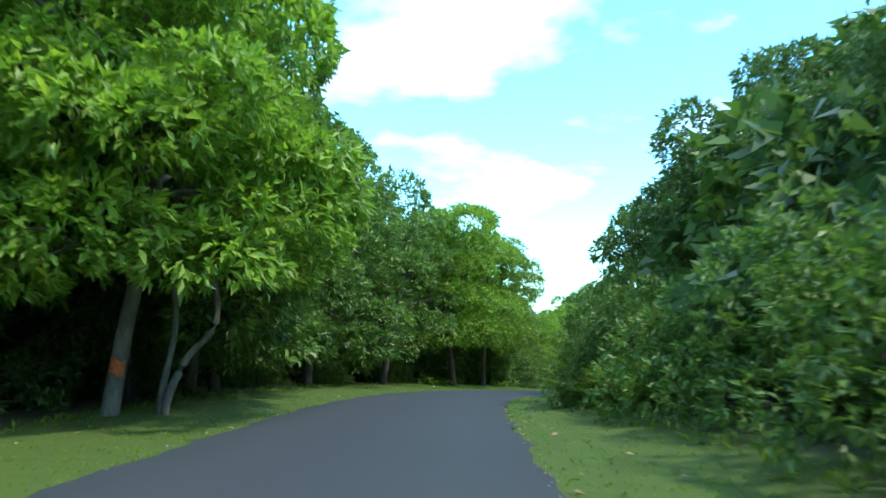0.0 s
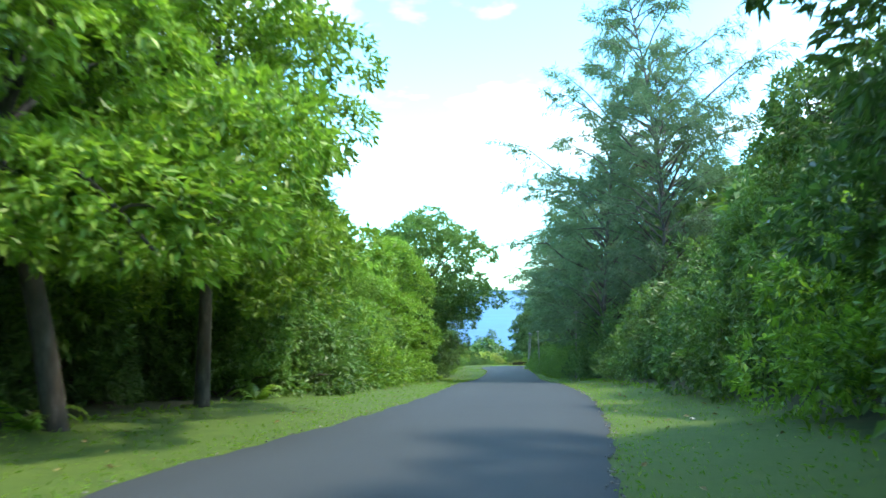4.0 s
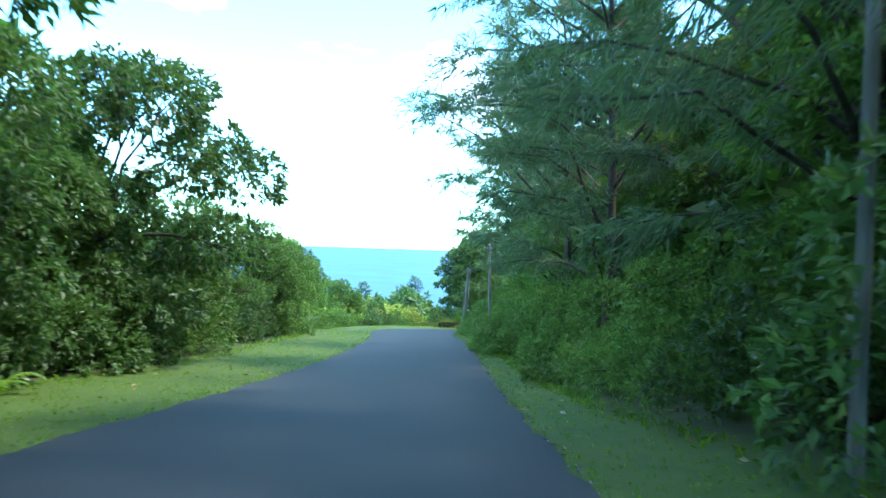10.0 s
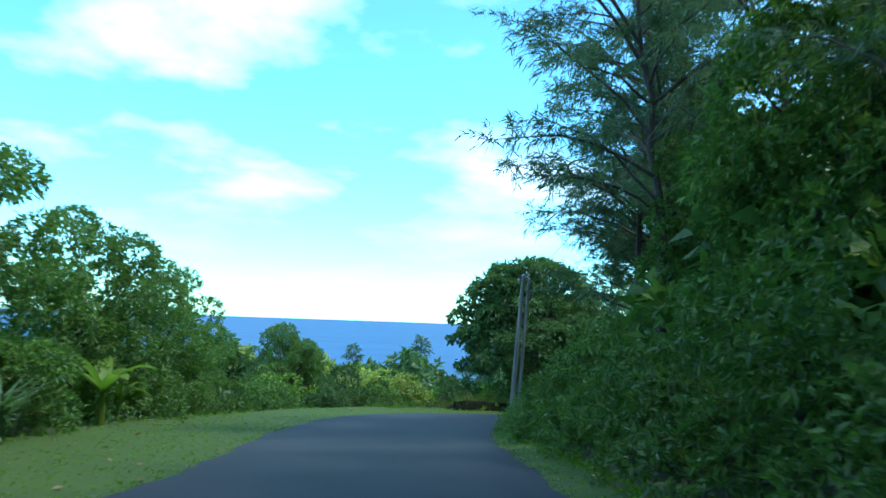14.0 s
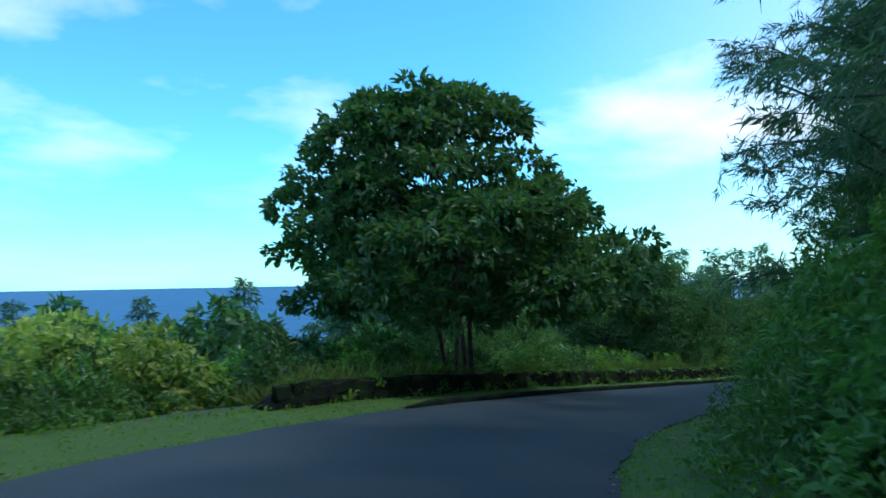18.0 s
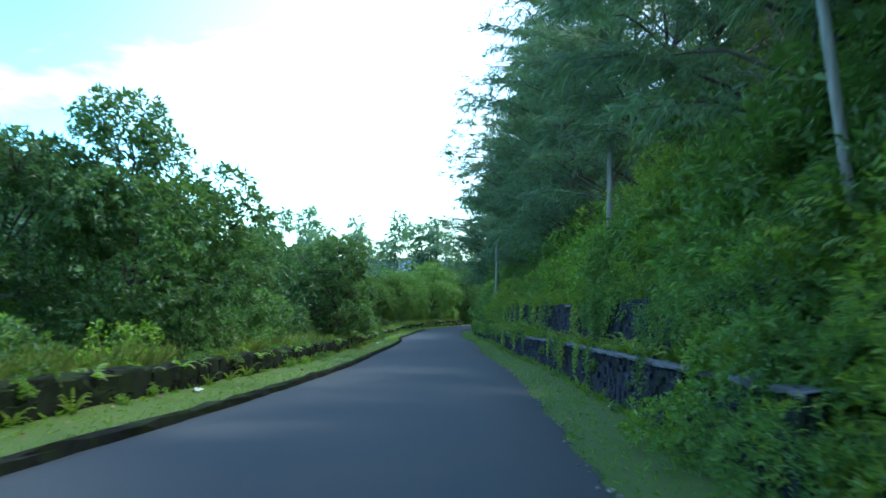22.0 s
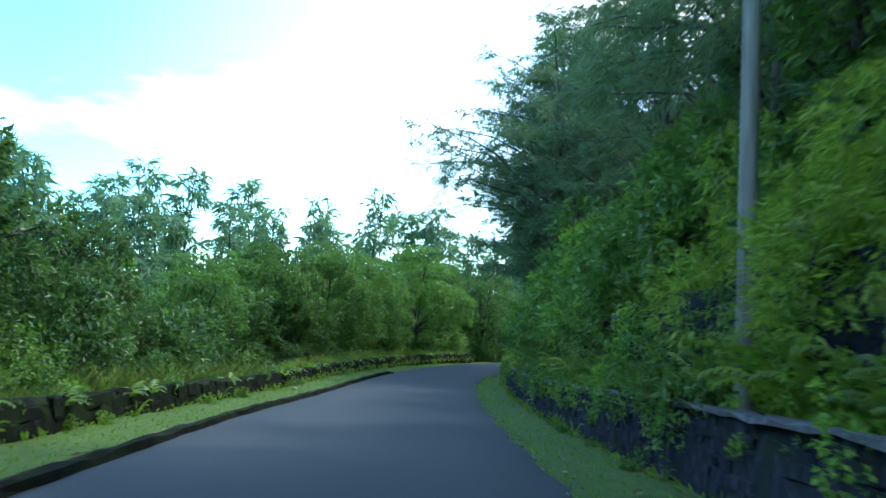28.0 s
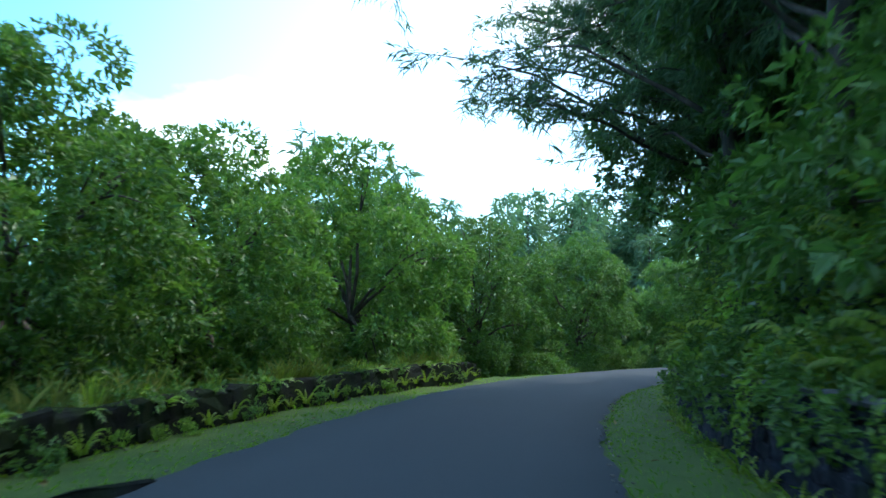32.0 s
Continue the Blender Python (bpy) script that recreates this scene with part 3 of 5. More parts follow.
def broad_tree(name, seed, height, radius, base, leaves, bark, label, leaf=0.36, wide=0.42, n_blobs=46, density=9, droop=0.35, trunks=1, lean=0.3, simple=False, stems=None, flat=0.8, peak=2.0, taper=0.0, clump=1.0, drift=(0, 0)):
    """A broad-leaved tree: leaning trunks, limbs out to the clumps, clumps of leaf rosettes with gaps between them."""
    rng = np.random.default_rng(seed)
    top = tagged(new(name), label, "tree")
    blobs = crown_blobs(rng, n_blobs, radius * 0.85, radius * 0.85, (height - base) * 0.5, base + (height - base) * 0.47, radius * 0.17 * clump, radius * 0.31 * clump, flat, peak, taper)
    blobs[:, :2] += np.outer(np.clip((blobs[:, 2] - base) / (height - base), 0, 1), drift)
    wood = []
    for t in range(trunks):
        ang = rng.uniform(0, 6.28)
        if stems:
            continue
        foot = np.array([math.cos(ang), math.sin(ang), 0]) * (0.35 * (trunks > 1))
        fork = np.array([rng.normal() * lean, rng.normal() * lean, base + (height - base) * 0.22]) + foot
        r0 = 0.0165 * height / trunks ** 0.5
        pts = np.array([foot - [0, 0, 0.3], foot + [0, 0, 0.15], foot + (fork - foot) * 0.5 + rng.normal(size=3) * 0.12, fork])
        v, f_ = tube(catmull(pts, 4), np.linspace(r0 * 1.35, r0 * 0.75, 13), 9)
        wood.append((v, f_))
        for b in blobs[t::trunks][: 11]:
            (v, f_), pts = limb(fork + [0, 0, -0.3 * rng.random()], b[:3], r0 * 0.5, 0.025, rng)
            wood.append((v, f_))
            for q in range(2):
                wood.append(limb(pts[3 + q], b[:3] + rng.normal(size=3) * b[3] * 0.4, 0.035, 0.012, rng, steps=4)[0])
    for path, r0, r1, m_ in stems or ():
        pts = catmull(np.array(path, float), 5)
        wood.append(tube(pts, np.linspace(r0, r1, len(pts)), 10))
        for b in blobs[rng.permutation(len(blobs))[:m_]]:
            (v, f_), q = limb(path[-1] - np.array([0, 0, 0.5 * rng.random()]), b[:3], r1 * 0.7, 0.025, rng)
            wood.append((v, f_))
            wood.append(limb(q[3], b[:3] + rng.normal(size=3) * b[3] * 0.5, 0.035, 0.012, rng, steps=4)[0])
    put("trunk", mesh_of("trunk", *joined(wood), bark, True), top)
    v, f_ = tufts(blobs, density, 6, leaf, wide, rng, droop, simple=simple)
    put("crown", mesh_of("crown", v, f_, leaves), top)
    return top


def bush(name, seed, height, radius, leaves, label, leaf=0.26, wide=0.45, n_blobs=26, density=11, droop=0.2, category="shrub", simple=False):
    """A shrub or thicket with leaves down to the ground."""
    rng = np.random.default_rng(seed)
    top = tagged(new(name), label, category)
    d = unit(rng.normal(size=(n_blobs, 3))); d[:, 2] = np.abs(d[:, 2])
    c_ = d * rng.uniform(0.35, 1.0, size=(n_blobs, 1)) * [radius * 0.8, radius * 0.8, height * 0.78] + [0, 0, height * 0.1]
    low = rng.random(n_blobs) < 0.3
    a_ = rng.uniform(0, 6.28, n_blobs); q_ = rng.uniform(0.7, 0.95, n_blobs) * radius * 0.85
    c_[low] = np.c_[np.cos(a_) * q_, np.sin(a_) * q_, rng.uniform(0.04, 0.2, n_blobs) * height][low]
    blobs = np.c_[c_, rng.uniform(0.16, 0.3, n_blobs) * (radius + height) * 0.5, np.full(n_blobs, 0.85)]
    small = height < 0.8
    for b in blobs[:1 if small else 3]:
        put("stem", mesh_of("stem", *limb((rng.normal() * 0.15 * height, rng.normal() * 0.15 * height, -0.2 * height), b[:3], 0.014, 0.006, rng, steps=5)[0] if small else limb((rng.normal() * 0.15, rng.normal() * 0.15, -0.2), b[:3], 0.05, 0.012, rng, steps=5)[0], M_BARK, True), top)
    v, f_ = tufts(blobs, density, 6, leaf, wide, rng, droop, low=-0.8, simple=simple)
    put("foliage", mesh_of("foliage", v, f_, leaves), top)
    return top


def casuarina(name, seed, height, radius, base, label, bark=None, n_limbs=72, plumes=27, needles=46, needle=0.27, thin=0.12, gap=0.12):
    """A casuarina: tall bare-looking stem, rising limbs in loose tiers, and plumes of needles round their side twigs with gaps between."""
    rng = np.random.default_rng(seed)
    top = tagged(new(name), label, "tree")
    bend = rng.normal(size=2) * 0.05 * height
    zz = np.linspace(-0.3, height, 14)
    stem = np.c_[bend[0] * (zz / height) ** 2 + 0.08 * rng.normal(size=14), bend[1] * (zz / height) ** 2 + 0.08 * rng.normal(size=14), zz]
    wood, P, A = [tube(stem, np.linspace(0.0105 * height, 0.02, 14), 8)], [], []
    for k in range(n_limbs):
        if rng.random() < gap:
            continue
        h = base + (height - base) * (k + rng.random()) / n_limbs
        q = (h - base) / (height - base)
        ang = k * 2.4 + rng.normal() * 0.5
        ln = radius * (1.0 - 0.86 * q ** 1.9) * (0.65 + 0.35 * min(q * 4, 1)) * rng.uniform(0.55, 1.15)
        foot = np.array([np.interp(h, zz, stem[:, 0]), np.interp(h, zz, stem[:, 1]), h])
        out = np.array([math.cos(ang), math.sin(ang), 0])
        tip = foot + out * ln + [0, 0, ln * rng.uniform(0.1, 0.8)]
        (v, f_), pts = limb(foot, tip, 0.02 + 0.008 * ln, 0.008, rng, 0.1, 6)
        wood.append((v, f_))
        m_ = max(4, int(plumes * (0.35 + 0.9 * ln / radius)))
        t = rng.uniform(0.22, 1.0, m_) ** 0.8
        root = foot + (tip - foot) * t[:, None] + [0, 0, 0.12 * ln] * np.sin(t * np.pi)[:, None]
        way = unit(rng.normal(size=(m_, 3)) * [0.9, 0.9, 0.5] + out * 0.75 + [0, 0, 0.25])
        size = rng.uniform(0.45, 1.15, (m_, 1)) * (0.7 + 0.3 * ln / radius)
        # needles fan out along each twig and hang at its end
        for r_, w_, z_ in zip(root, way, size[:, 0]):
            c_ = int(needles * z_)
            a = rng.random(c_)[:, None]
            P.append(r_ + w_ * a * z_ - np.array([0, 0, 0.22 * z_]) * a * a + rng.normal(size=(c_, 3)) * 0.05)
            A.append(w_ * 0.9 + rng.normal(size=(c_, 3)) * 0.5 + [0, 0, -0.3])
    put("trunk", mesh_of("trunk", *joined(wood), bark or M_BARK, True), top)
    P, A = np.vstack(P), np.vstack(A)
    L = needle * rng.uniform(0.6, 1.3, len(P))
    v, f_ = slips(P, A, L, np.full(len(P), thin), rng, 0.2)
    put("needles", mesh_of("needles", v, f_, M_NEEDLE), top)
    return top


def stand(proto, s, u, size=1.0, tall=1.0, sink=0.05, turn=None, dz=0.0):
    """A copy of a plant at a station, u metres outside the road's edge."""
    x, y, z = spot(s, u)
    rz = random.uniform(0, 6.28) if turn is None else turn
    return copy_thing(proto, Matrix.LocRotScale((x, y, z - sink + dz), Euler((0, 0, rz)), (size, size, size * tall)))


def bank_z(u):
    return float(np.interp(u, *zip(*BANK)))


def on_ledge(ob, s, u, h, size=1.0):
    c_, nn, hw = road_at(s)
    xy = c_[:2] + nn * (hw + u)
    return copy_thing(ob, Matrix.LocRotScale((xy[0], xy[1], c_[2] + h), Euler((0, 0, random.uniform(0, 6.28))), (size, size, size)))


def stand_bank(proto, s, u, size=1.0, tall=1.0, sink=0.25):
    """The same on the bank above the retaining wall."""
    c_, nn, h = road_at(s)
    xy = c_[:2] + nn * (h + u)
    return copy_thing(proto, Matrix.LocRotScale((xy[0], xy[1], c_[2] + bank_z(u) * bank_grow(s) - sink), Euler((0, 0, random.uniform(0, 6.28))), (size, size, size * tall)))


protos = []


def proto(ob):
    protos.append(ob)
    return ob


CLUMPY = "tall broad-leaved tree with bright green hanging leaf clumps"
T_BRIGHT = [proto(broad_tree("broadleaf_tree", 11 + i, 9.5, 4.6, 1.5, M_BRIGHT, M_BARK, CLUMPY, trunks=1 + i, leaf=0.22, density=13, n_blobs=60)) for i in range(2)]
T_HIGH = [proto(broad_tree("broadleaf_tree", 15 + i, 10.0, 4.9, 2.7, M_BRIGHT, M_BARK, "tall bright green tree spreading layered boughs over the verge", leaf=0.2, density=12, n_blobs=78, flat=0.65, lean=0.5)) for i in range(2)]
T_MID = [proto(broad_tree("broadleaf_tree", 21 + i, 9.0, 4.2, 1.4, M_MID, M_BARK, "broad-leaved tree with a dense mid-green crown", leaf=0.23, density=12, n_blobs=48)) for i in range(3)]
T_DARK = [proto(broad_tree("broadleaf_tree", 31 + i, 9.0, 4.6, 2.0, M_DARK, M_BARK, "dark broad-leaved tree with open crooked limbs", leaf=0.24, density=10, n_blobs=42)) for i in range(2)]
T_OVER = [proto(broad_tree("broadleaf_tree", 33, 10.4, 5.3, 4.3, M_MID, M_BARK, "green tree reaching crooked boughs high over the road", leaf=0.22, density=11, n_blobs=46, flat=0.6, lean=0.6))]
T_BACK = [proto(broad_tree("broadleaf_tree", 35 + i, 9.0, 4.4, 1.0, m_, M_BARK, "broad-leaved tree deep in the wood", leaf=0.56, density=2.1, n_blobs=44, simple=True)) for i, m_ in enumerate((M_MID, M_DARK))]
B_MID = [proto(bush("thicket", 41 + i, 4.2, 2.6, M_MID, "dense green thicket growing down to the ground", leaf=0.2, density=7.5)) for i in range(3)]
B_BRIGHT = [proto(bush("thicket", 51 + i, 4.0, 2.6, M_BRIGHT, "dense bright green thicket at the verge", leaf=0.19, density=8)) for i in range(2)]
B_DARK = [proto(bush("thicket", 61 + i, 4.4, 2.8, M_DARK, "dark shaded thicket at the wood's edge", leaf=0.21, density=7)) for i in range(2)]
B_BACK = [proto(bush("thicket", 65 + i, 4.4, 2.8, m_, "thicket deeper in the wood", leaf=0.38, density=2.8, simple=True)) for i, m_ in enumerate((M_MID, M_DARK))]
B_FINE = [proto(bush("thicket", 66 + i, 4.2, 2.6, m_, "tall thicket of fine narrow leaves", leaf=0.15, wide=0.27, density=15)) for i, m_ in enumerate((M_MID, M_FERN))]
SHRUB = [proto(bush("shrub", 71 + i, 1.7, 1.5, m_, "low rounded roadside shrub", leaf=0.15, n_blobs=18, density=20)) for i, m_ in enumerate((M_MID, M_BRIGHT, M_DARK))]
YELLOW = proto(bush("shrub", 81, 3.0, 1.4, M_YELLOW, "tall pale yellow-green shrub", leaf=0.2, n_blobs=20, density=12))
CAS = [proto(casuarina("casuarina_tree", 91 + i, 15, 6.0, 1.4, "tall feathery casuarina with grey-green needle sprays")) for i in range(3)]
CAS_OPEN = [proto(casuarina("casuarina_tree", 191 + i, 15, 6.8, 2.4, "tall open casuarina reaching feathery limbs over the road", n_limbs=70, plumes=22, gap=0.25)) for i in range(2)]
CAS_THIN = [proto(casuarina("casuarina_tree", 291 + i, 15, 5.0, 4.6, "slender open casuarina with bare dark stem and scattered sprays", n_limbs=52, plumes=20, gap=0.32)) for i in range(2)]
T_FAR = [proto(broad_tree("broadleaf_tree", 38 + i, 9.0, 4.6, 0.5, m_, M_BARK, "broad-leaved tree far down the slope", leaf=0.8, density=1.2, n_blobs=36, simple=True)) for i, m_ in enumerate((M_MID, M_DARK, M_YELLOW))]
CAS_BACK = [proto(casuarina("casuarina_tree", 97 + i, 15, 2.6, 1.5, "tall distant feathery grey-green casuarina", n_limbs=40, plumes=11, needles=12, needle=0.75, thin=0.2)) for i in range(2)]


WOODS = {}


def wood_add(key, ob, x, y, z, size):
    """Adds a plant to a joined stretch of woodland."""
    a = random.uniform(0, 6.28)
    rot = np.array([[math.cos(a), -math.sin(a), 0], [math.sin(a), math.cos(a), 0], [0, 0, 1]]) * size
    for o in ob.children:
        me = o.data
        v = np.empty(len(me.vertices) * 3, np.float32); me.vertices.foreach_get("co", v)
        f_ = np.empty(len(me.loops), np.int32); me.loops.foreach_get("vertex_index", f_)
        k = len(me.loops) // len(me.polygons)
        WOODS.setdefault((key, me.materials[0].name, k), []).append((v.reshape(-1, 3) @ rot.T + [x, y, z], f_.reshape(-1, k)))


def deep(key, ob, s, u, size, bank=False):
    if bank:
        c_, nn, h = road_at(s)
        xy = c_[:2] + nn * (h + u)
        wood_add(key, ob, xy[0], xy[1], c_[2] + bank_z(u) * bank_grow(s) - 0.3, size)
    else:
        x, y, z = spot(s, u)
        wood_add(key, ob, x, y, z - 0.1, size)


def pick(group):
    return random.choice(group)


def between(a, b):
    return random.uniform(a, b)


# left side, from the start to the bend
for s, u, g, k in [(-12, -5, T_MID, 1.1), (-5, -5.5, T_BRIGHT, 1.1), (3, -5.6, T_MID, 1.1), (21, -4.4, T_MID, 1.1), (27, -4.2, T_MID, 1.1),
                   (33, -4.0, T_MID, 1.05), (38.5, -3.2, T_HIGH, 0.95), (43.5, -3.6, T_HIGH, 0.88), (34, -7.5, T_MID, 1.2), (41, -7.6, T_MID, 1.15), (47, -7.4, T_MID, 0.95), (49, -5.0, T_MID, 0.66), (53, -5.2, T_MID, 0.7), (57.5, -5.0, T_BRIGHT, 0.6), (61.5, -5.4, T_BRIGHT, 0.55),
                   (66, -5.4, T_BRIGHT, 0.66), (70.6, -4.6, T_BRIGHT, 0.82), (91, -4.2, T_DARK, 0.8), (78.4, -3.1, T_OVER, 1.1), (75.2, -4.2, T_MID, 0.8), (80, -4.9, T_DARK, 0.66), (84, -4.7, T_DARK, 0.66), (88, -5.2, T_DARK, 0.6), (95, -5.2, T_MID, 0.58), (100, -5.6, T_MID, 0.54), (106, -5.2, T_MID, 0.56),
                   (110, -5.0, T_MID, 0.54), (114.5, -5.2, T_MID, 0.56), (119, -5.2, T_MID, 0.58), (123, -5.4, T_MID, 0.54), (126.5, -6.5, T_MID, 0.45)]:
    stand(pick(g), s, u, k)
for s in np.arange(-14, 122, 4.6):
    far = 0 if s < 92 else 3
    k = 1.0 if s < 92 else 0.5
    deep("left", pick(T_BACK), s, -11 - between(0, 2), between(0.9, 1.15) * k)
    deep("left", pick(B_BACK), s + 2, -8 - between(0, 1.5), between(0.85, 1.15) * k)
for s in (8, 18, 24, 29, 35, 47, 50.5, 54, 58, 62, 66, 70, 74, 78, 82, 85, 88, 91, 94, 97, 100, 103, 106, 109, 112, 115, 118, 121, 124):
    big = 0.75 if s < 40 else 1.15 if 80 < s < 93 or 46 < s < 64 else 1.0
    stand(pick(B_DARK if 70 < s < 93 else B_MID + B_DARK), s, -np.interp(s, *L_VERGE) - 1.1 * big - between(0, 0.5), between(0.5, 0.68) * big)

HERO = broad_tree("leaning_tree", 305, 10.6, 5.0, 2.7, M_BRIGHT, M_PALEBARK, "bright green tree with leaning pale grey trunks, one paint-marked", leaf=0.26, density=10, n_blobs=84, flat=0.55,
                  stems=[(((0, 0, -0.3), (0.05, 0, 0.2), (0.24, 0.05, 1.7), (0.5, 0.1, 3.2), (0.7, 0.2, 4.6)), 0.19, 0.11, 8),
                         (((0.95, 0.3, -0.3), (1.0, 0.3, 0.3), (1.35, 0.35, 1.1), (1.85, 0.4, 1.75), (1.75, 0.5, 2.9)), 0.09, 0.05, 3),
                         (((0.85, 0.35, -0.3), (0.88, 0.35, 0.5), (1.05, 0.4, 1.6), (0.95, 0.5, 2.9)), 0.08, 0.045, 3)])
hx, hy, hz = spot(13.5, -3.2)
HERO.matrix_basis = Matrix.Translation((hx, hy, hz))
ang = np.linspace(-2.3, -0.4, 8)
mv = np.array([(0.12 + 0.165 * math.cos(a), 0.02 + 0.165 * math.sin(a), z + 0.05 * math.sin(3 * a + z)) for z in (0.78, 0.88, 0.98, 1.06) for a in ang])
ii, jj = np.meshgrid(np.arange(3), np.arange(7), indexing="ij")
put("paint_mark", mesh_of("paint_mark", mv + (mv[:, 2:] - 0.8) * [0.16, 0.03, 0], np.stack([ii * 8 + jj, ii * 8 + jj + 1, ii * 8 + jj + 9, ii * 8 + jj + 8], -1).reshape(-1, 4), M_PAINT, True), HERO, "faded orange paint mark")
for s, u, k in ((17.5, -5.0, 1.05), (16, -7.5, 1.15)):
    stand(T_DARK[0], s, u, k)
stand(T_MID[1], 18.6, -4.0, 1.22, turn=1.0)
# thickets added behind the trunks; their dark leaf colour deepens the hollow's shade
for s in np.arange(5, 62, 3.1):
    deep("left", pick(B_DARK), s, -6.8 - between(0, 0.8), between(0.75, 0.95))
# bright thicket below the lower trees, and bushes round the foot of a pole
for s, u, g, k in ((64.4, -3.95, B_BRIGHT, 0.85), (66.6, -3.8, B_BRIGHT, 0.95), (69.4, -3.9, B_MID, 0.75), (55.5, -4.0, B_BRIGHT, 0.95), (57.6, -3.95, B_BRIGHT, 1.05), (59.8, -4.1, B_BRIGHT, 1.0), (72.6, -3.9, B_MID, 0.6), (75.2, -4.0, B_MID, 0.65), (77, -3.9, B_DARK, 0.6), (50.5, -4.6, B_MID, 1.0), (54, -4.7, B_MID, 1.0), (63, -4.6, B_MID, 1.0), (66, -4.7, B_MID, 0.95),
                   (99.0, 1.6, B_MID, 0.46), (100.4, 1.2, B_MID, 0.48), (101.4, 1.0, B_MID, 0.46), (102.6, 1.0, B_MID, 0.45), (120.2, 1.5, B_MID, 0.36), (122.5, 1.3, B_MID, 0.4), (17.2, 2.1, B_MID, 0.5), (18.8, 2.2, B_BRIGHT, 0.5)):
    stand(pick(g), s, u, k)

# right side, from the start to the bend
for s in np.arange(-8, 119, 2.9):
    # stations 50 to 62: darker leaf colour stands in for shade on the hedge
    g = B_BRIGHT + B_MID if 26 < s < 44 else B_MID if s < 50 else B_DARK if s < 62 else B_FINE[:1] + B_DARK if s < 84 else B_MID + B_FINE[:1]
    edge = np.interp(s, *R_VERGE)
    k = between(0.62, 0.78) if s < 20 else between(0.85, 1.05) if s < 80 else between(0.62, 0.75)
    stand(pick(g), s, edge + 1.9 * k + between(0, 0.3), k)
    if 30 < s < 66:
        stand(pick(B_BRIGHT + B_MID if s < 44 else B_DARK + B_MID[:1]), s + 1.3, edge + 3.9 + between(0, 0.6), between(1.15, 1.35))
    else:
        deep("right", pick(B_BACK), s + 1.3, edge + 4.4 + between(0, 0.8), between(0.95, 1.2))
    deep("right", pick(T_BACK), s + 0.5, 9.5 + between(0, 3), between(0.7, 0.85) if s < 72 else between(0.9, 1.1))
for s in np.arange(-12, 54, 5.2):
    stand(pick(T_MID + T_DARK), s, 7.4 + between(0, 1.0) if s < 18 else 6.6 + between(0, 0.8), between(0.58, 0.66) if s < 18 else between(0.72, 0.84))
for s, u, k in [(67.5, 5.6, 1.0), (70.5, 6.6, 1.2), (74.2, 3.3, 1.12), (79, 5.2, 1.05), (83, 4.3, 1.0), (88, 5, 1.05), (92.5, 3.2, 1.0), (97, 5.2, 1.0), (101.5, 3.6, 1.0), (106, 5.8, 1.0), (110, 4.6, 0.95), (115, 5.8, 0.95), (121, 4.9, 1.0), (126, 5.0, 1.0), (131, 4.8, 0.9), (136, 5.4, 0.95), (141, 5.2, 0.95), (146, 4.6, 0.95)]:
    stand(pick(CAS_THIN if 104 < s < 132 else CAS), s, u, k, 1.25 if 69 < s < 76 else 1.0)
stand(CAS_THIN[0], 118.4, 4.0, 1.0)
stand(CAS_THIN[1], 124, 4.2, 0.95)
stand(CAS[0], 90, -15.5, 1.2)

for s in np.arange(84, 118, 5.6):
    stand(pick(T_MID), s, 5.6 + between(0, 0.6), between(0.72, 0.85))
stand(CAS_OPEN[0], 130, 5.3, 0.66)
stand(B_MID[0], 16, 2.3, 0.48, 1.5)
for s, u, g, k in ((15.8, 3.9, B_MID, 0.8), (20, 4.4, B_MID, 0.95), (23.5, 4.9, B_MID, 1.0), (27, 5.7, B_MID, 1.1), (34, 5.2, T_MID, 0.95), (38.5, 5.6, T_DARK, 0.9), (117, 1.25, B_MID, 0.36), (118.4, 1.2, B_MID, 0.36), (119.6, 1.35, B_MID, 0.34), (120.7, 0.8, B_MID, 0.28), (119.5, 0.85, B_MID, 0.27)):
    stand(pick(g), s, u, k)

for s, u, k in ((134, 3.9, 0.85), (136.5, 4.4, 1.0), (139, 4.3, 1.0), (141.2, 4.3, 1.05), (143.8, 4.5, 1.0), (146.2, 4.6, 1.0), (148.8, 4.6, 1.0)):
    stand(pick(B_FINE), s, u, k, 1.15)
# the bend: round tree and low growth
copy_thing(CAS[1], Matrix.LocRotScale((47.4, 114.0, float(ground_z([47.4], [114.0])[0][0]) - 0.1), Euler((0, 0, 2.0)), (0.72, 0.72, 0.72)))
ROUND = broad_tree("round_tree", 303, 9.9, 6.8, 2.8, M_DARK, M_BARK, "wide domed dark green tree at the bend", leaf=0.29, wide=0.5, n_blobs=150, density=6, trunks=4, lean=0.8, flat=0.45, taper=0.62, clump=0.62, drift=(-1.1, 0.8))
ROUND.matrix_basis = Matrix.Translation((54.5, 134.3, float(ground_z([54.5], [134.3])[0][0]) - 0.1))
for s in np.arange(127, 150, 2.1):
    edge = np.interp(s, *L_VERGE) if s < 134 else 3.0
    stand(pick(SHRUB), s, -edge - 0.9 - between(0, 0.6), between(0.9, 1.25))
    stand(pick(SHRUB), s + 1, -edge - 2.6 - between(0, 1.5), between(1.2, 1.6))
    deep("left", pick(B_BACK), s + 1, -edge - 7 - between(0, 4), between(0.6, 0.9))
for x, y, g, k in ((52, 136, B_MID, 0.65), (60, 137, B_MID, 0.7), (55.5, 139.5, B_DARK, 0.9), (50.2, 138.8, B_DARK, 0.8), (48.4, 139.8, B_MID, 0.8)):
    copy_thing(pick(g), Matrix.LocRotScale((x, y, float(ground_z([x], [y])[0][0]) - 0.1), Euler((0, 0, between(0, 6))), (k, k, k)))
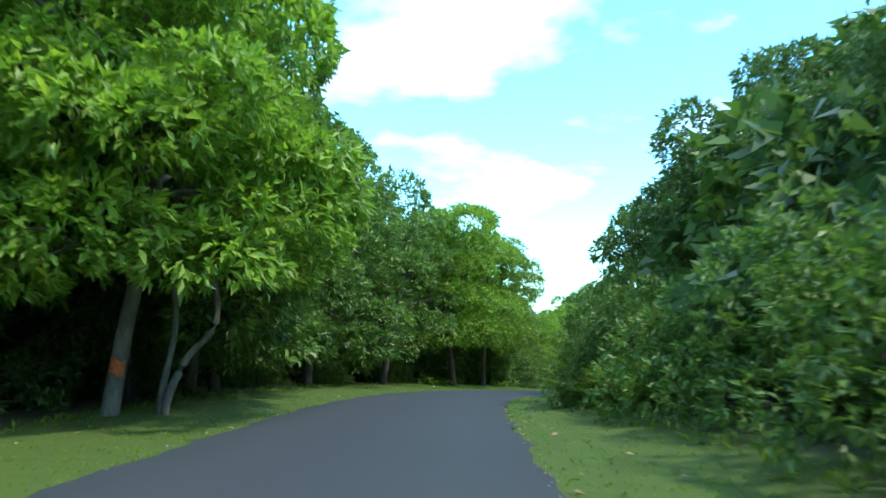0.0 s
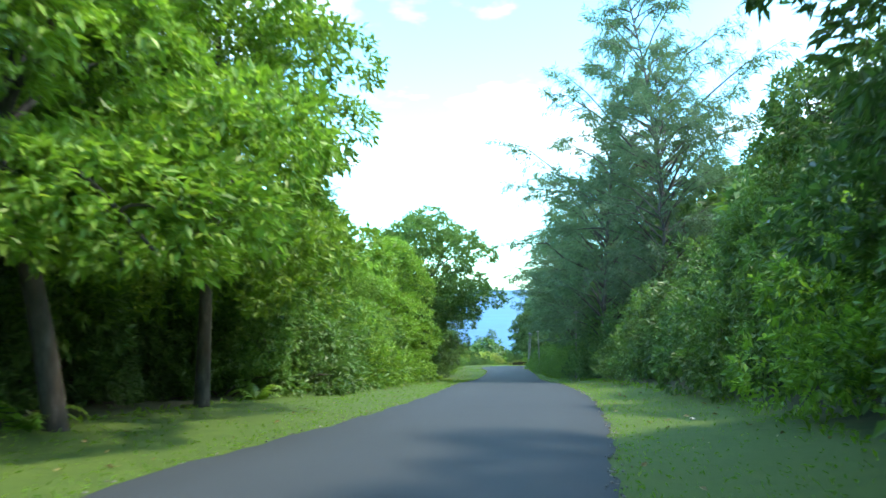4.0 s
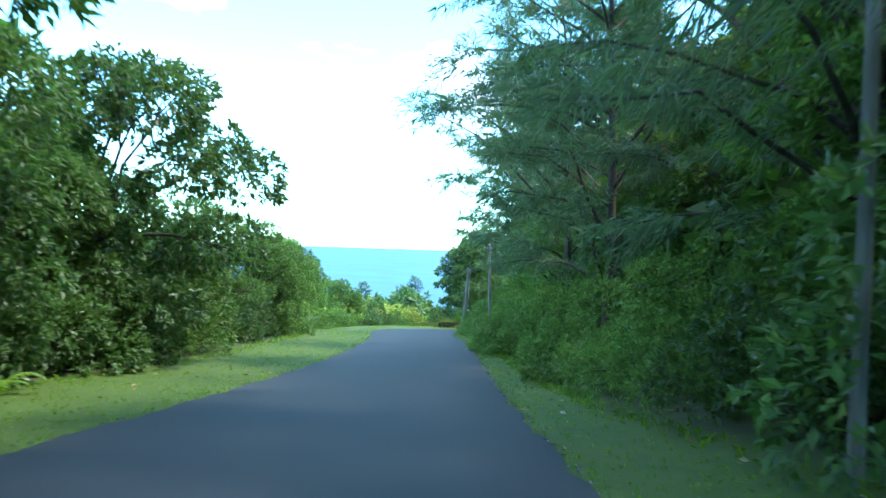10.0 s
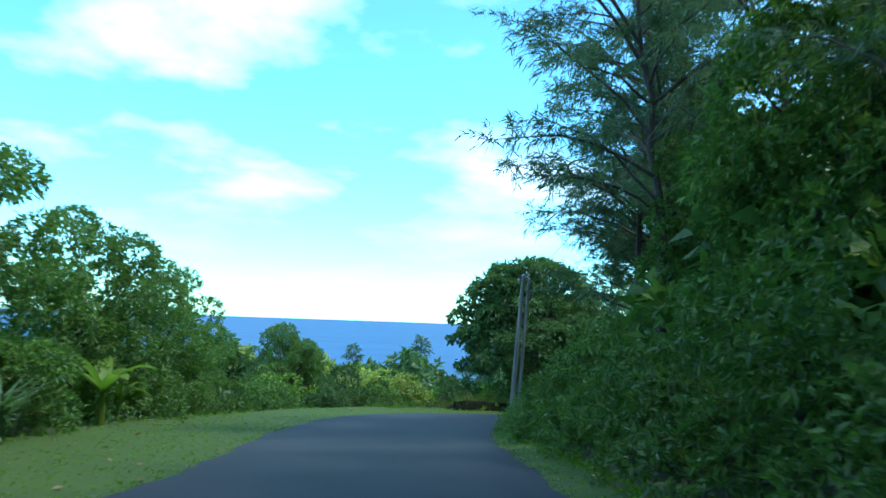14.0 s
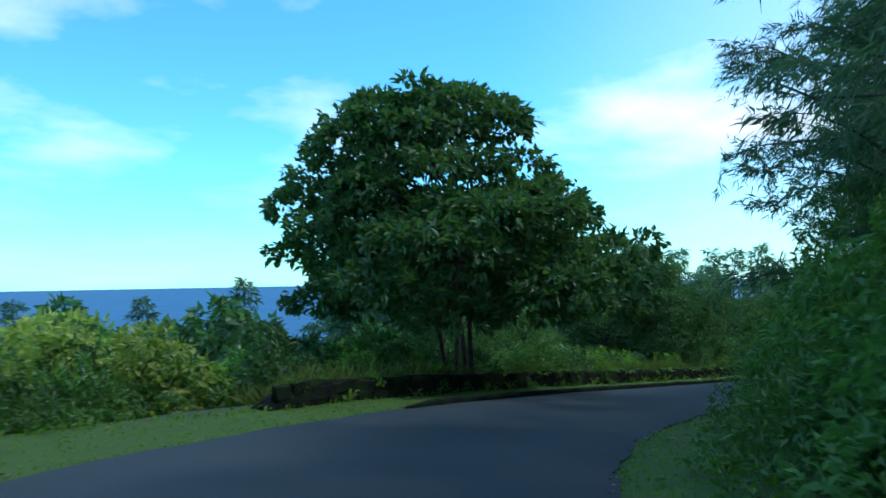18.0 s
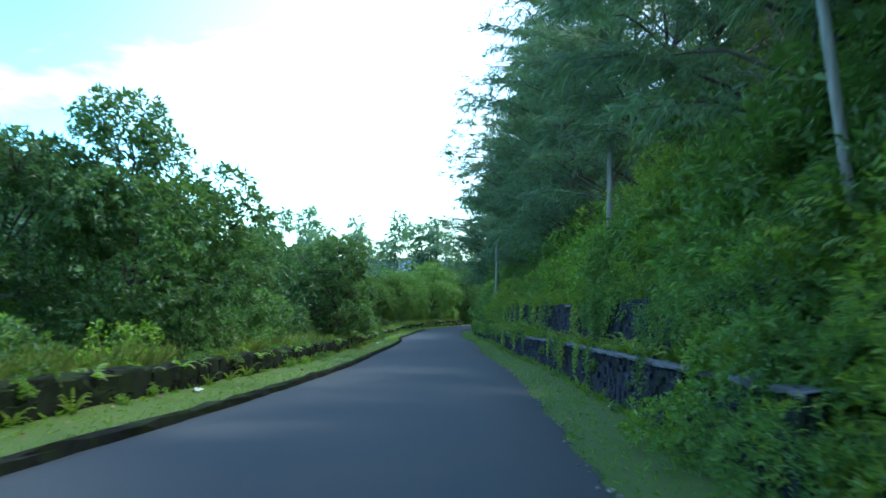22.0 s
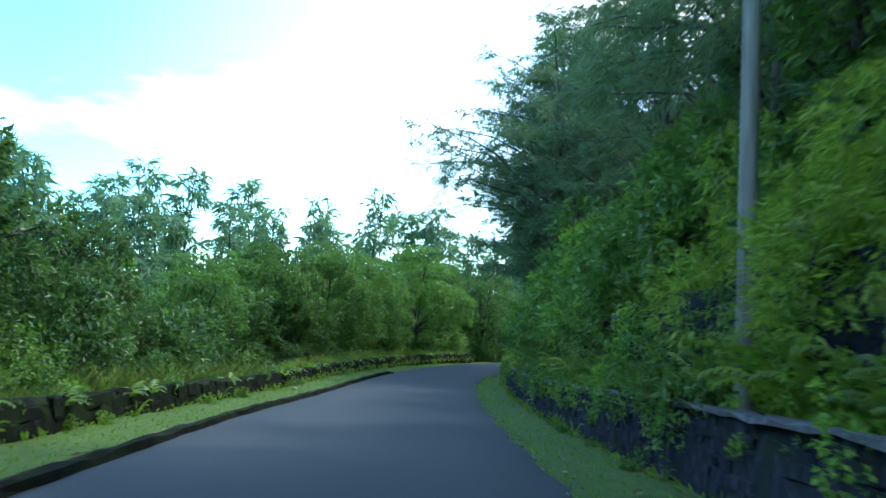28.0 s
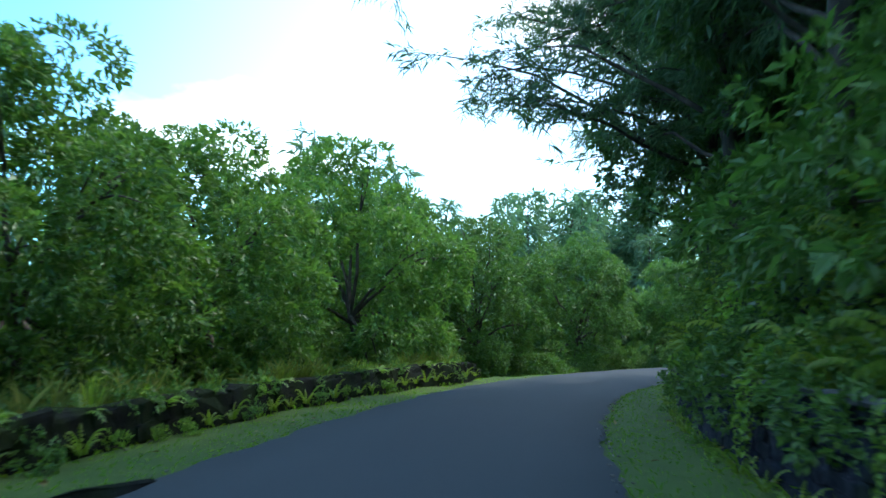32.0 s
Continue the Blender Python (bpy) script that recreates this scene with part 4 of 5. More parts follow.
for s, u, k in ((126.5, 3.6, 0.38), (130.5, 3.4, 0.36)):
    stand(pick(T_MID), s, u, k)
for x, y, g, k in ((40.8, 134.8, YELLOW, 1.4), (42.4, 132.5, YELLOW, 1.27), (43.8, 136.2, YELLOW, 1.5), (44.3, 132.3, YELLOW, 1.1), (41.5, 138, YELLOW, 1.5), (38, 131.8, T_MID[0], 0.54), (38.9, 133.8, T_MID[1], 0.53)):
    copy_thing(g, Matrix.LocRotScale((x, y, float(ground_z([x], [y])[0][0]) - 0.1), Euler((0, 0, between(0, 6))), (k, k, k)))
for s, u, k in ((120, -28, 0.6), (126, -32, 0.6), (130, -30, 0.55), (133, -26, 0.5)):
    deep("left", pick(CAS_BACK), s, u, k * 0.6)
for s in np.arange(120, 156, 2.3):
    edge = np.interp(s, *R_VERGE)
    k = between(0.5, 0.6)
    stand(pick(B_FINE if s > 134 else B_MID), s, edge + 1.9 * k, k)
    deep("right", pick(B_MID), s + 1, edge + 3.0 + between(0, 0.8), between(0.75, 0.95))

# after the bend, left
for s in np.arange(150, 234, 2.2):
    low = SHRUB if s < 166 else (SHRUB[0], SHRUB[2], SHRUB[2])
    stand(pick(low), s, -3.3 - between(0, 0.5), between(0.65, 0.95))
    stand(pick(low), s + 1, -5.3 - between(0, 1.2), between(1.1, 1.6))
    if s > 172:
        stand(pick(B_DARK + B_DARK + B_MID), s + 1, -5.6 - between(0, 1.0), between(0.75, 1.0) if s < 195 else between(0.85, 1.15))
    deep("left", pick(B_BACK), s, -9 - between(0, 4), between(0.7, 0.95))
for s, u, k in [(152, -8.5, 0.5), (158, -9, 0.55), (168, -9, 0.5), (187, -6.5, 0.7), (193, -7, 0.68), (199, -6.8, 0.68), (204, -6.8, 0.8), (210.5, -6.6, 0.58), (217, -6.0, 0.56), (222, -5.6, 0.6), (223, -5.5, 0.66), (228, -5.0, 0.75), (233, -5.0, 0.75), (239, -5.0, 0.9), (244, -8.5, 0.95), (250, -9, 1.0), (257, -9.5, 1.0), (265, -9, 1.0), (273, -9, 0.9)]:
    stand(pick(T_DARK if 180 < s < 215 else T_MID), s, u, k)
for s in np.arange(236, 285, 3.2):
    deep("left", pick(B_MID), s, -(4.6 if s < 241 else 6.6) - between(0, 1), between(0.65, 0.9))
for s in np.arange(190, 292, 4.0):
    deep("left", pick(T_BACK), s, -12 - between(0, 6), between(0.8, 1.0))
x, y, z = 74.6, 142.9, float(ground_z([74.6], [142.9])[0][0])
copy_thing(T_DARK[0], Matrix.LocRotScale((x, y, z - 0.1), Euler((0, 0, 1.0)), (0.72, 0.72, 0.76)))
copy_thing(T_DARK[-1], Matrix.LocRotScale((72.6, 144.9, z - 0.2), Euler((0, 0, 2.6)), (0.66, 0.66, 0.68)))
for s, u, k in ((160.5, -5.6, 0.52), (163, -5.9, 0.58), (165.6, -5.7, 0.55), (168, -5.9, 0.6), (170.4, -5.6, 0.62)):
    stand(pick(B_DARK), s, u, k)
dome = broad_tree("vine_covered_tree", 401, 5.3, 2.5, 1.2, M_DARK, M_BARK, "rounded dark tree smothered by green vines", leaf=0.17, wide=0.5, n_blobs=80, density=16, trunks=2)
dx, dy, dz_ = 90.6, 146.7, float(ground_z([90.6], [146.7])[0][0])
dome.matrix_basis = Matrix.LocRotScale((dx, dy, dz_ - 0.1), Euler((0, 0, 0)), (1, 1, 1))
for x, y, g, k in ((87.6, 147.2, B_DARK, 0.95), (85.0, 146.6, B_DARK, 0.85), (82.5, 145.4, B_MID, 0.75), (97.5, 150.4, B_DARK, 0.8), (101.5, 151.8, B_DARK, 0.85)):
    copy_thing(pick(g), Matrix.LocRotScale((x, y, float(ground_z([x], [y])[0][0]) - 0.1), Euler((0, 0, between(0, 6))), (k, k, k)))
# casuarinas standing beyond the left growth
for k in range(150):
    deep("skyline", pick(CAS_BACK), 186 + 0.75 * k, -30 - between(0, 24), between(1.2, 1.75))

# the wood goes on behind the roadside growth
for s in np.arange(-10, 285, 5.5):
    for k in range(2):
        deep("hill", pick(T_FAR[:2]), s + between(-2, 2), between(16, 24) + 12 * k, between(0.8, 1.05), 160 < s)
    if s < 118:
        for k in range(2):
            deep("hill", pick(T_FAR[:2]), s + between(-2, 2), -17 - between(0, 6) - 11 * k, between(0.85, 1.1) * (1.0 if s < 88 else 0.5))
# woodland on the slope down to the shore, beyond the bend
for k in range(120):
    x, y = between(-25, 150), between(158, 215)
    if ground_z([x], [y])[1][0] < 24:
        continue
    g = T_FAR[2] if 38 < x < 66 and y < 190 and random.random() < 0.55 else pick(T_FAR[:2])
    wood_add("shore", g, x, y, float(ground_z([x], [y])[0][0]), between(0.95, 1.2))
for k in range(14):
    x, y = between(30, 100), between(168, 200)
    wood_add("shore", pick(CAS_BACK), x, y, float(ground_z([x], [y])[0][0]), between(0.7, 0.85))

# after the bend, right: bank above the wall
for s in np.arange(150, 288, 2.5):
    tall_wall = 170 < s < 202
    stand_bank(pick(B_FINE + B_BRIGHT), s, (3.15 if tall_wall else 2.85) + between(0, 0.4), between(0.4, 0.5) if tall_wall else between(0.44, 0.6), 1.0, 0.45)
    stand_bank(pick(B_FINE + B_MID + B_BRIGHT), s + 1.9, (4.3 if tall_wall else 3.7) + between(0, 0.4), between(0.7, 0.9), 1.0, 0.45)
    if 190 < s < 228:
        on_ledge(pick(B_MID + B_BRIGHT), s + 1.7, 2.2, 0.75, between(0.36, 0.48))
        on_ledge(pick(B_MID + B_BRIGHT), s + 0.6, 2.05, 0.5, between(0.36, 0.46))
    deep("right", pick(B_MID + B_BRIGHT), s + 1.2, 4.6 + between(0, 0.8), between(0.9, 1.15) if s < 196 else between(1.05, 1.3), True)
    deep("right", pick(T_BACK), s + 1.2, 10 + between(0, 3), between(0.75, 1.0), True)
for s in np.arange(152, 288, 4.8):
    stand_bank(pick(CAS), s, between(3.4, 5.0) + (2.0 if 203 < s < 222 else 0), between(0.8, 0.98))
    if 176 < s < 203 or s > 221:
        stand_bank(pick(CAS_OPEN), s + 2, between(3.9, 4.7) if s < 203 else between(3.4, 4.2), between(0.92, 1.05))
stand_bank(CAS[0], 160, 3.6, 0.9)
for s, u, k in ((156.8, 2.3, 0.42), (158.4, 2.3, 0.45), (159.8, 2.2, 0.42), (163.5, 4.2, 0.8), (166, 4.3, 0.85), (168.6, 4.2, 0.7), (195.5, 2.7, 0.75), (197.4, 2.8, 0.75)):
    stand_bank(pick(B_FINE), s, u, k)
for s, u in ((153.6, 1.9), (154.8, 1.8), (156, 1.95), (157.2, 2.2)):
    stand(pick(B_FINE), s, u, between(0.4, 0.5))
for s, u, k in ((165.6, 3.5, 0.66), (167.3, 3.6, 0.78), (169.0, 3.5, 0.7), (171.2, 3.7, 0.75)):
    stand_bank(pick(B_MID + B_BRIGHT), s, u, k)
for s, u, k, tall in ((164.6, 2.8, 0.42, 1.4), (165.9, 2.6, 0.42, 1.7), (166.9, 2.45, 0.4, 1.75), (167.7, 2.5, 0.42, 1.7), (169.0, 2.8, 0.45, 1.4)):
    stand_bank(pick(B_MID), s, u, k, tall)
for s, u in ((156.2, 1.5), (157.4, 1.45)):
    on_ledge(pick(B_MID + B_BRIGHT), s, u, 0.1, between(0.34, 0.42))
for s in np.arange(204, 225, 2.2):
    stand_bank(pick(B_BRIGHT + B_MID), s, 3.2 + between(0, 0.5), between(0.72, 0.98), 1.0, 0.5)
stand_bank(CAS_OPEN[0], 226, 2.6, 1.05)
stand_bank(CAS_OPEN[0], 231.5, 2.3, 1.15)
stand_bank(CAS_OPEN[1], 237.5, 2.2, 1.05)
stand_bank(CAS_OPEN[1], 235, 2.2, 1.2, 0.85)
stand_bank(CAS_OPEN[0], 240, 1.7, 1.1, 0.85)
for s, u, k in ((229, 4.4, 0.9), (236, 4.0, 0.95), (243, 4.2, 0.95)):
    stand_bank(pick(T_DARK), s, u, k)

for (key, mname, k), lot in WOODS.items():
    leafy = k == 3
    ob = put("woodland" if leafy else "woodland_trunks", mesh_of("woodland", *joined(lot), bpy.data.materials[mname], not leafy))
    tagged(ob, "dense broad-leaved woodland behind the roadside growth" if leafy else "thin shaded trunks inside the woodland", "woodland", kind="stuff")

# ---- verge grass, ferns, palms ----
rng = np.random.default_rng(7)


def verge_grass(name, side, count, label, tall=0.042):
    """Short mown blades over the verge."""
    ss = rng.uniform(-2, 258, count)
    table = R_VERGE if side > 0 else L_VERGE
    w = np.interp(ss, *table)
    uu = 0.02 + (w + 0.3) * rng.random(count) ** 1.3
    base = np.stack([np.interp(ss, STA, MID[:, k]) for k in range(2)], 1)
    nn = np.stack([np.interp(ss, STA, NOR[:, k]) for k in range(2)], 1)
    xy = base + nn * (side * (np.interp(ss, STA, HALF) + uu))[:, None]
    z = ground_z(xy[:, 0], xy[:, 1])[0]
    pos = np.c_[xy, z - 0.01]
    L = tall * rng.uniform(0.6, 1.9, count) * (1 + 1.2 * (uu > w - 0.2))
    v, f_ = blades(pos, rng.normal(size=(count, 3)) * 0.9 + [0, 0, 0.75], L * 1.3, L * 0.32, rng, 0.1, 0.25)
    tagged(put(name, mesh_of(name, v, f_, M_GRASS)), label, "grass", kind="stuff")


verge_grass("verge_grass", 1, 45000, "short mown grass on the verge by the hedge")
verge_grass("verge_grass", -1, 65000, "short mown grass on the wide verge")


def fern(name, seed, fronds, length, label, material, up=0.8, pairs=9, leaf=0.16, category="fern"):
    """Arching fronds with paired leaflets; each frond a part."""
    rg = np.random.default_rng(seed)
    top = tagged(new(name), label, category)
    for k in range(fronds):
        a = 6.28 * k / fronds + rg.normal() * 0.25
        out = np.array([math.cos(a), math.sin(a), 0])
        ln = length * rg.uniform(0.7, 1.15)
        t = np.linspace(0, 1, pairs + 1)[1:]
        rise = up * rg.uniform(0.7, 1.2)
        spine = out * (ln * t)[:, None] * 0.85 + np.c_[t * 0, t * 0, ln * (rise * t - (0.55 + 0.3 * rise) * t * t)]
        side = np.array([-out[1], out[0], 0])
        root = np.vstack([[0, 0, 0], spine])
        w = (leaf * ln * (1.25 - t) * 1.6)[:, None]
        lt = spine + (side + out * 0.5) * w - [0, 0, 0.04]
        rt = spine + (-side + out * 0.5) * w - [0, 0, 0.04]
        v1 = np.vstack([root, lt, rt])
        q = np.arange(pairs)[:, None]
        f1 = np.vstack([np.hstack([q, q + 1, q + pairs + 1]), np.hstack([q, q + 2 * pairs + 1, q + 1])])
        put("frond", mesh_of("frond", v1, f1, material), top)
    return top


def spiky(name, seed, count, length, width, label, material, category, up=1.0, spread=0.7):
    """A clump of long arching blades."""
    rg = np.random.default_rng(seed)
    top = tagged(new(name), label, category)
    parts = []
    a = rg.uniform(0, 6.28, count)
    out = np.c_[np.cos(a), np.sin(a), np.zeros(count)]
    L = length * rg.uniform(0.6, 1.2, count)
    lean = rg.uniform(0.1, spread, count)[:, None]
    base = out * 0.08
    d1 = unit(out * lean + [0, 0, up])
    d2 = unit(out * (lean + 0.5) + [0, 0, up * 0.25])
    mid = base + d1 * (L * 0.55)[:, None]
    tip = mid + d2 * (L * 0.5)[:, None]
    side = np.cross(out, [0, 0, 1.0]) * (L * width)[:, None]
    v = np.stack([base - side * 0.5, base + side * 0.5, mid + side, mid - side, tip], 1).reshape(-1, 3)
    k = np.arange(count)[:, None] * 5
    f_ = np.concatenate([k + [0, 1, 2], k + [0, 2, 3], k + [3, 2, 4]], 1).reshape(-1, 3)
    put("blade_tuft", mesh_of("blade_tuft", v, f_, material), top)
    return top


def palmetto(name, seed, label):
    """A fan palm without a trunk: stalks that carry fans of stiff blades."""
    rg = np.random.default_rng(seed)
    top = tagged(new(name), label, "palm")
    for k in range(9):
        a = 6.28 * k / 9 + rg.normal() * 0.3
        out = np.array([math.cos(a), math.sin(a), rg.uniform(0.5, 1.6)]); out /= np.linalg.norm(out)
        hub = out * rg.uniform(0.55, 0.95)
        stalk = put("stalk", mesh_of("stalk", *tube(np.linspace((0, 0, -0.05), hub, 4), np.full(4, 0.012), 5), M_FERN, True), top)
        side = unit(np.cross(out, [0, 0, 1.0])); nrm = np.cross(side, out)
        an = np.linspace(-1.25, 1.25, 13)
        A = np.cos(an)[:, None] * out + np.sin(an)[:, None] * side + rg.normal(size=(13, 3)) * 0.04
        L = rg.uniform(0.5, 0.68, 13)
        v, f_ = blades(np.tile(hub, (13, 1)), A, L, L * 0.085, rg, 0.2, 0.12)
        put("fan", mesh_of("fan", v, f_, M_FERN), stalk)
    return top


def banana(name, seed, label):
    """A young banana plant: stem and long paddle leaves."""
    rg = np.random.default_rng(seed)
    top = tagged(new(name), label, "banana plant")
    put("stem", mesh_of("stem", *tube([(0, 0, -0.1), (0, 0, 0.4), (0.02, 0, 0.8)], [0.09, 0.08, 0.05], 8), M_FERN, True), top)
    for k in range(7):
        a = 6.28 * k / 7 + rg.normal() * 0.3
        out = np.array([math.cos(a), math.sin(a), 0]); side = np.array([-out[1], out[0], 0])
        ln, w, rise = rg.uniform(1.0, 1.5), rg.uniform(0.14, 0.2), rg.uniform(0.7, 1.5)
        t = np.linspace(0, 1, 9)
        spine = out * (ln * 0.8 * t)[:, None] + np.c_[t * 0, t * 0, 0.75 + ln * (rise * t - 0.85 * t * t)]
        wide = (w * np.sin(np.pi * np.clip(t * 0.92 + 0.08, 0, 1)) ** 0.6)[:, None]
        v = np.stack([spine - side * wide + [0, 0, 0.05], spine, spine + side * wide + [0, 0, 0.05]], 1).reshape(-1, 3)
        i, j = np.meshgrid(np.arange(8), np.arange(2), indexing="ij")
        f_ = np.stack([i * 3 + j, i * 3 + j + 1, (i + 1) * 3 + j + 1, (i + 1) * 3 + j], -1).reshape(-1, 4)
        put("leaf", mesh_of("leaf", v, f_, M_BRIGHT, True), top)
    return top


FERN = [proto(fern("fern", 501 + i, 9, 0.5, "upright yellow-green fern growing out of the wall", M_FERN, 1.7, 11, 0.075)) for i in range(2)]
FERN_LOW = [proto(fern("fern", 511 + i, 8, 0.8, "fresh green fern at the verge's edge", M_BRIGHT, 1.2)) for i in range(2)]
REED = [proto(spiky("grass_clump", 521 + i, 46, 0.62, 0.012, "clump of long yellowish grass on the wall", M_FERN, "grass")) for i in range(2)]
WEED = [proto(bush("wall_plant", 531 + i, 0.5, 0.42, m_, "small leafy plant rooted in the wall", leaf=0.085, n_blobs=8, density=70, category="plant")) for i, m_ in enumerate((M_BRIGHT, M_MID))]
SPIKE = proto(spiky("flax_clump", 541, 60, 1.25, 0.02, "grey-green clump of sword-like leaves", M_NEEDLE, "plant", 1.4, 0.5))
PALM = proto(palmetto("palmetto", 551, "low fan palm with stiff spiky leaves"))
BANANA = proto(banana("banana_plant", 561, "young banana plant with pale paddle leaves"))


def vine(name, seed, label, material):
    """Strands of small leaves that hang down a wall from a root at its top."""
    rg = np.random.default_rng(seed)
    top = tagged(new(name), label, "vine")
    P, A = [], []
    for k in range(9):
        x0, ln = rg.uniform(-0.45, 0.45), rg.uniform(0.3, 0.95)
        m_ = int(ln * 34)
        t = np.linspace(0, 1, m_)
        P.append(np.c_[x0 + 0.08 * np.sin(t * 5 + k), -0.10 - 0.08 * np.sqrt(t) + rg.normal(size=m_) * 0.03, 0.12 * (1 - t) - ln * t])
        A.append(rg.normal(size=(m_, 3)) * [0.8, 0.4, 0.5] + [0, -0.5, -0.35])
    lines = [tube(p_[::4], np.full(len(p_[::4]), 0.006), 4) for p_ in P if len(p_) > 8]
    base, sv, sf = 0, [], []
    for v, f_ in lines:
        sv.append(np.asarray(v)); sf.append(np.asarray(f_) + base)
        base += len(v)
    put("stem", mesh_of("stem", np.vstack(sv), np.vstack(sf), M_BARK, True), top, "thin brown trailing stems")
    P, A = np.vstack(P), np.vstack(A)
    L = rg.uniform(0.06, 0.13, len(P))
    put("leaves", mesh_of("leaves", *blades(P, A, L, L * 0.55, rg), material), top)
    return top


VINE = [proto(vine("hanging_vine", 571 + i, "green vine hanging down the stone wall", m_)) for i, m_ in enumerate((M_BRIGHT, M_MID, M_FERN))]


def hang(s, u, h, size):
    c_, nn, hw = road_at(s)
    xy = c_[:2] + nn * (hw + u)
    copy_thing(pick(VINE), Matrix.LocRotScale((xy[0], xy[1], c_[2] + h), Euler((0, 0, math.atan2(-nn[0], nn[1]))), (size, size, size)))


FERNS = []


def on_wall(ob, s, u, h, size):
    """A plant on the wall; ferns away from the middle stretch go into one mass."""
    if ob not in FERN or 160 < s < 182:
        return on_ledge(ob, s, u, h, size)
    c_, nn, hw = road_at(s)
    xy = c_[:2] + nn * (hw + u)
    a = between(0, 6.28)
    rot = np.array([[math.cos(a), -math.sin(a), 0], [math.sin(a), math.cos(a), 0], [0, 0, 1]]) * size
    for o in ob.children:
        v = np.empty(len(o.data.vertices) * 3, np.float32); o.data.vertices.foreach_get("co", v)
        f_ = np.empty(len(o.data.loops), np.int32); o.data.loops.foreach_get("vertex_index", f_)
        FERNS.append((v.reshape(-1, 3) @ rot.T + [xy[0], xy[1], c_[2] + h], f_.reshape(-1, 3)))


for s in np.arange(W0 + 1, W1 - 3, 0.8):
    bare = 0.55 if 159 < s < 175 else 1.0
    on_wall(pick(FERN + FERN + WEED), s + between(-0.3, 0.3), 1.72 + between(-0.1, 0.1), 0.8, between(0.95, 1.75) * bare)
    if bare == 1.0 or random.random() < 0.4:
        on_wall(pick(FERN), s + between(-0.4, 0.4), 1.62 + between(-0.1, 0.1), 0.8, between(1.0, 1.6) * bare)
    on_wall(pick(FERN), s + between(-0.4, 0.4), 2.3 + between(-0.1, 0.2), 1.5 + top_lift(s), between(1.1, 1.8))
    on_wall(pick(FERN + FERN + REED), s + between(0.2, 0.6), 1.66 + between(-0.1, 0.1), 0.82, between(0.9, 1.3) * bare)
    up = 1.5 + top_lift(s)
    on_wall(pick(REED), s + between(-0.4, 0.4), 2.35 + between(-0.1, 0.3), up - 0.02, between(1.0, 1.5))
    if random.random() < 0.85:
        on_wall(pick(REED + FERN), s + between(-0.4, 0.4), 2.15 + between(-0.15, 0.2), up, between(0.9, 1.4))
    if random.random() < 0.3:
        on_wall(pick(REED), s + between(-0.4, 0.4), 2.75 + between(-0.2, 0.3), up + 0.15, between(1.0, 1.6))
    if random.random() < 0.5:
        hang(s + between(-0.3, 0.3), 1.9, up + 0.02, between(0.7, 1.3))
    if random.random() < 0.2:
        hang(s + between(-0.3, 0.3), 1.24, 0.84, between(0.5, 0.85))
    if random.random() < 0.3:
        on_wall(pick(WEED), s, 1.33, between(0.35, 0.6), between(0.4, 0.7))
    if random.random() < 0.75:
        on_wall(pick(REED + WEED + FERN), s, 1.08, 0.0, between(0.35, 0.65))
tagged(put("wall_ferns", mesh_of("wall_ferns", *joined(FERNS), M_FERN)), "yellow-green ferns crowding the ledges of the wall", "fern", kind="stuff")
# growth on and behind the parapet
for s in np.r_[np.arange(138, 214, 1.15), np.arange(214, 241, 0.65)]:
    c_, nn, hw = road_at(s)
    xy = c_[:2] - nn * (hw + 1.9 + between(-0.15, 0.25))
    copy_thing(pick(WEED + WEED + REED), Matrix.LocRotScale((xy[0], xy[1], c_[2] + 0.38), Euler((0, 0, random.uniform(0, 6.28))), (1, 1, 1)) @ Matrix.Scale(between(0.6, 1.1), 4))
    if s > 146:
        for u, h in ((between(1.58, 1.75), 0.35),):
            at = road_at(s + between(-0.5, 0.5))
            xy = at[0][:2] - at[1] * (at[2] + u)
            copy_thing(pick(WEED + FERN_LOW), Matrix.LocRotScale((xy[0], xy[1], at[0][2] + h), Euler((0, 0, random.uniform(0, 6.28))), (1, 1, 1)) @ Matrix.Scale(between(0.35, 0.7), 4))
    if s > 212 or random.random() < 0.7:
        xy = c_[:2] - nn * (hw + 1.42)
        copy_thing(pick(WEED + FERN), Matrix.LocRotScale((xy[0], xy[1], c_[2] + 0.02), Euler((0, 0, random.uniform(0, 6.28))), (1, 1, 1)) @ Matrix.Scale(between(0.45, 0.8), 4))
for s, u in ((36, -3.4), (37.2, -3.7), (38.5, -3.6), (46, -3.5), (61, -3.3), (62.2, -3.4), (63.1, -3.2), (64.2, -3.3), (65.3, -3.2), (66.4, -3.3), (67.6, -3.2), (68.7, -3.1), (69.8, -3.2), (71, -3.1), (73.2, -3.0), (74.4, -3.1), (75.8, -3.0), (51, -3.5), (52.2, -3.6), (53.5, -3.4), (54.6, -3.6), (55.8, -3.5), (57, -3.5), (58.3, -3.5), (72, -3.0), (77, -2.9), (79, -3.1), (84, -2.8), (9, -4.2), (11, -4.5)):
    stand(pick(FERN_LOW), s, u, between(0.8, 1.2), sink=0.02)
for s, u, k in ((14, 2.35, 1.05), (16.2, 2.0, 1.0), (22.5, 2.1, 0.95)):
    stand(PALM, s, u, k, sink=0.02)
for s, u, k in ((117.3, -3.7, 1.0), (119, -4.2, 0.7)):
    stand(BANANA, s, u, k)
for s, u, k in ((112.5, -3.4, 1.0), (113.6, -3.7, 0.8), (131, -3.6, 0.8)):
    stand(SPIKE, s, u, k)


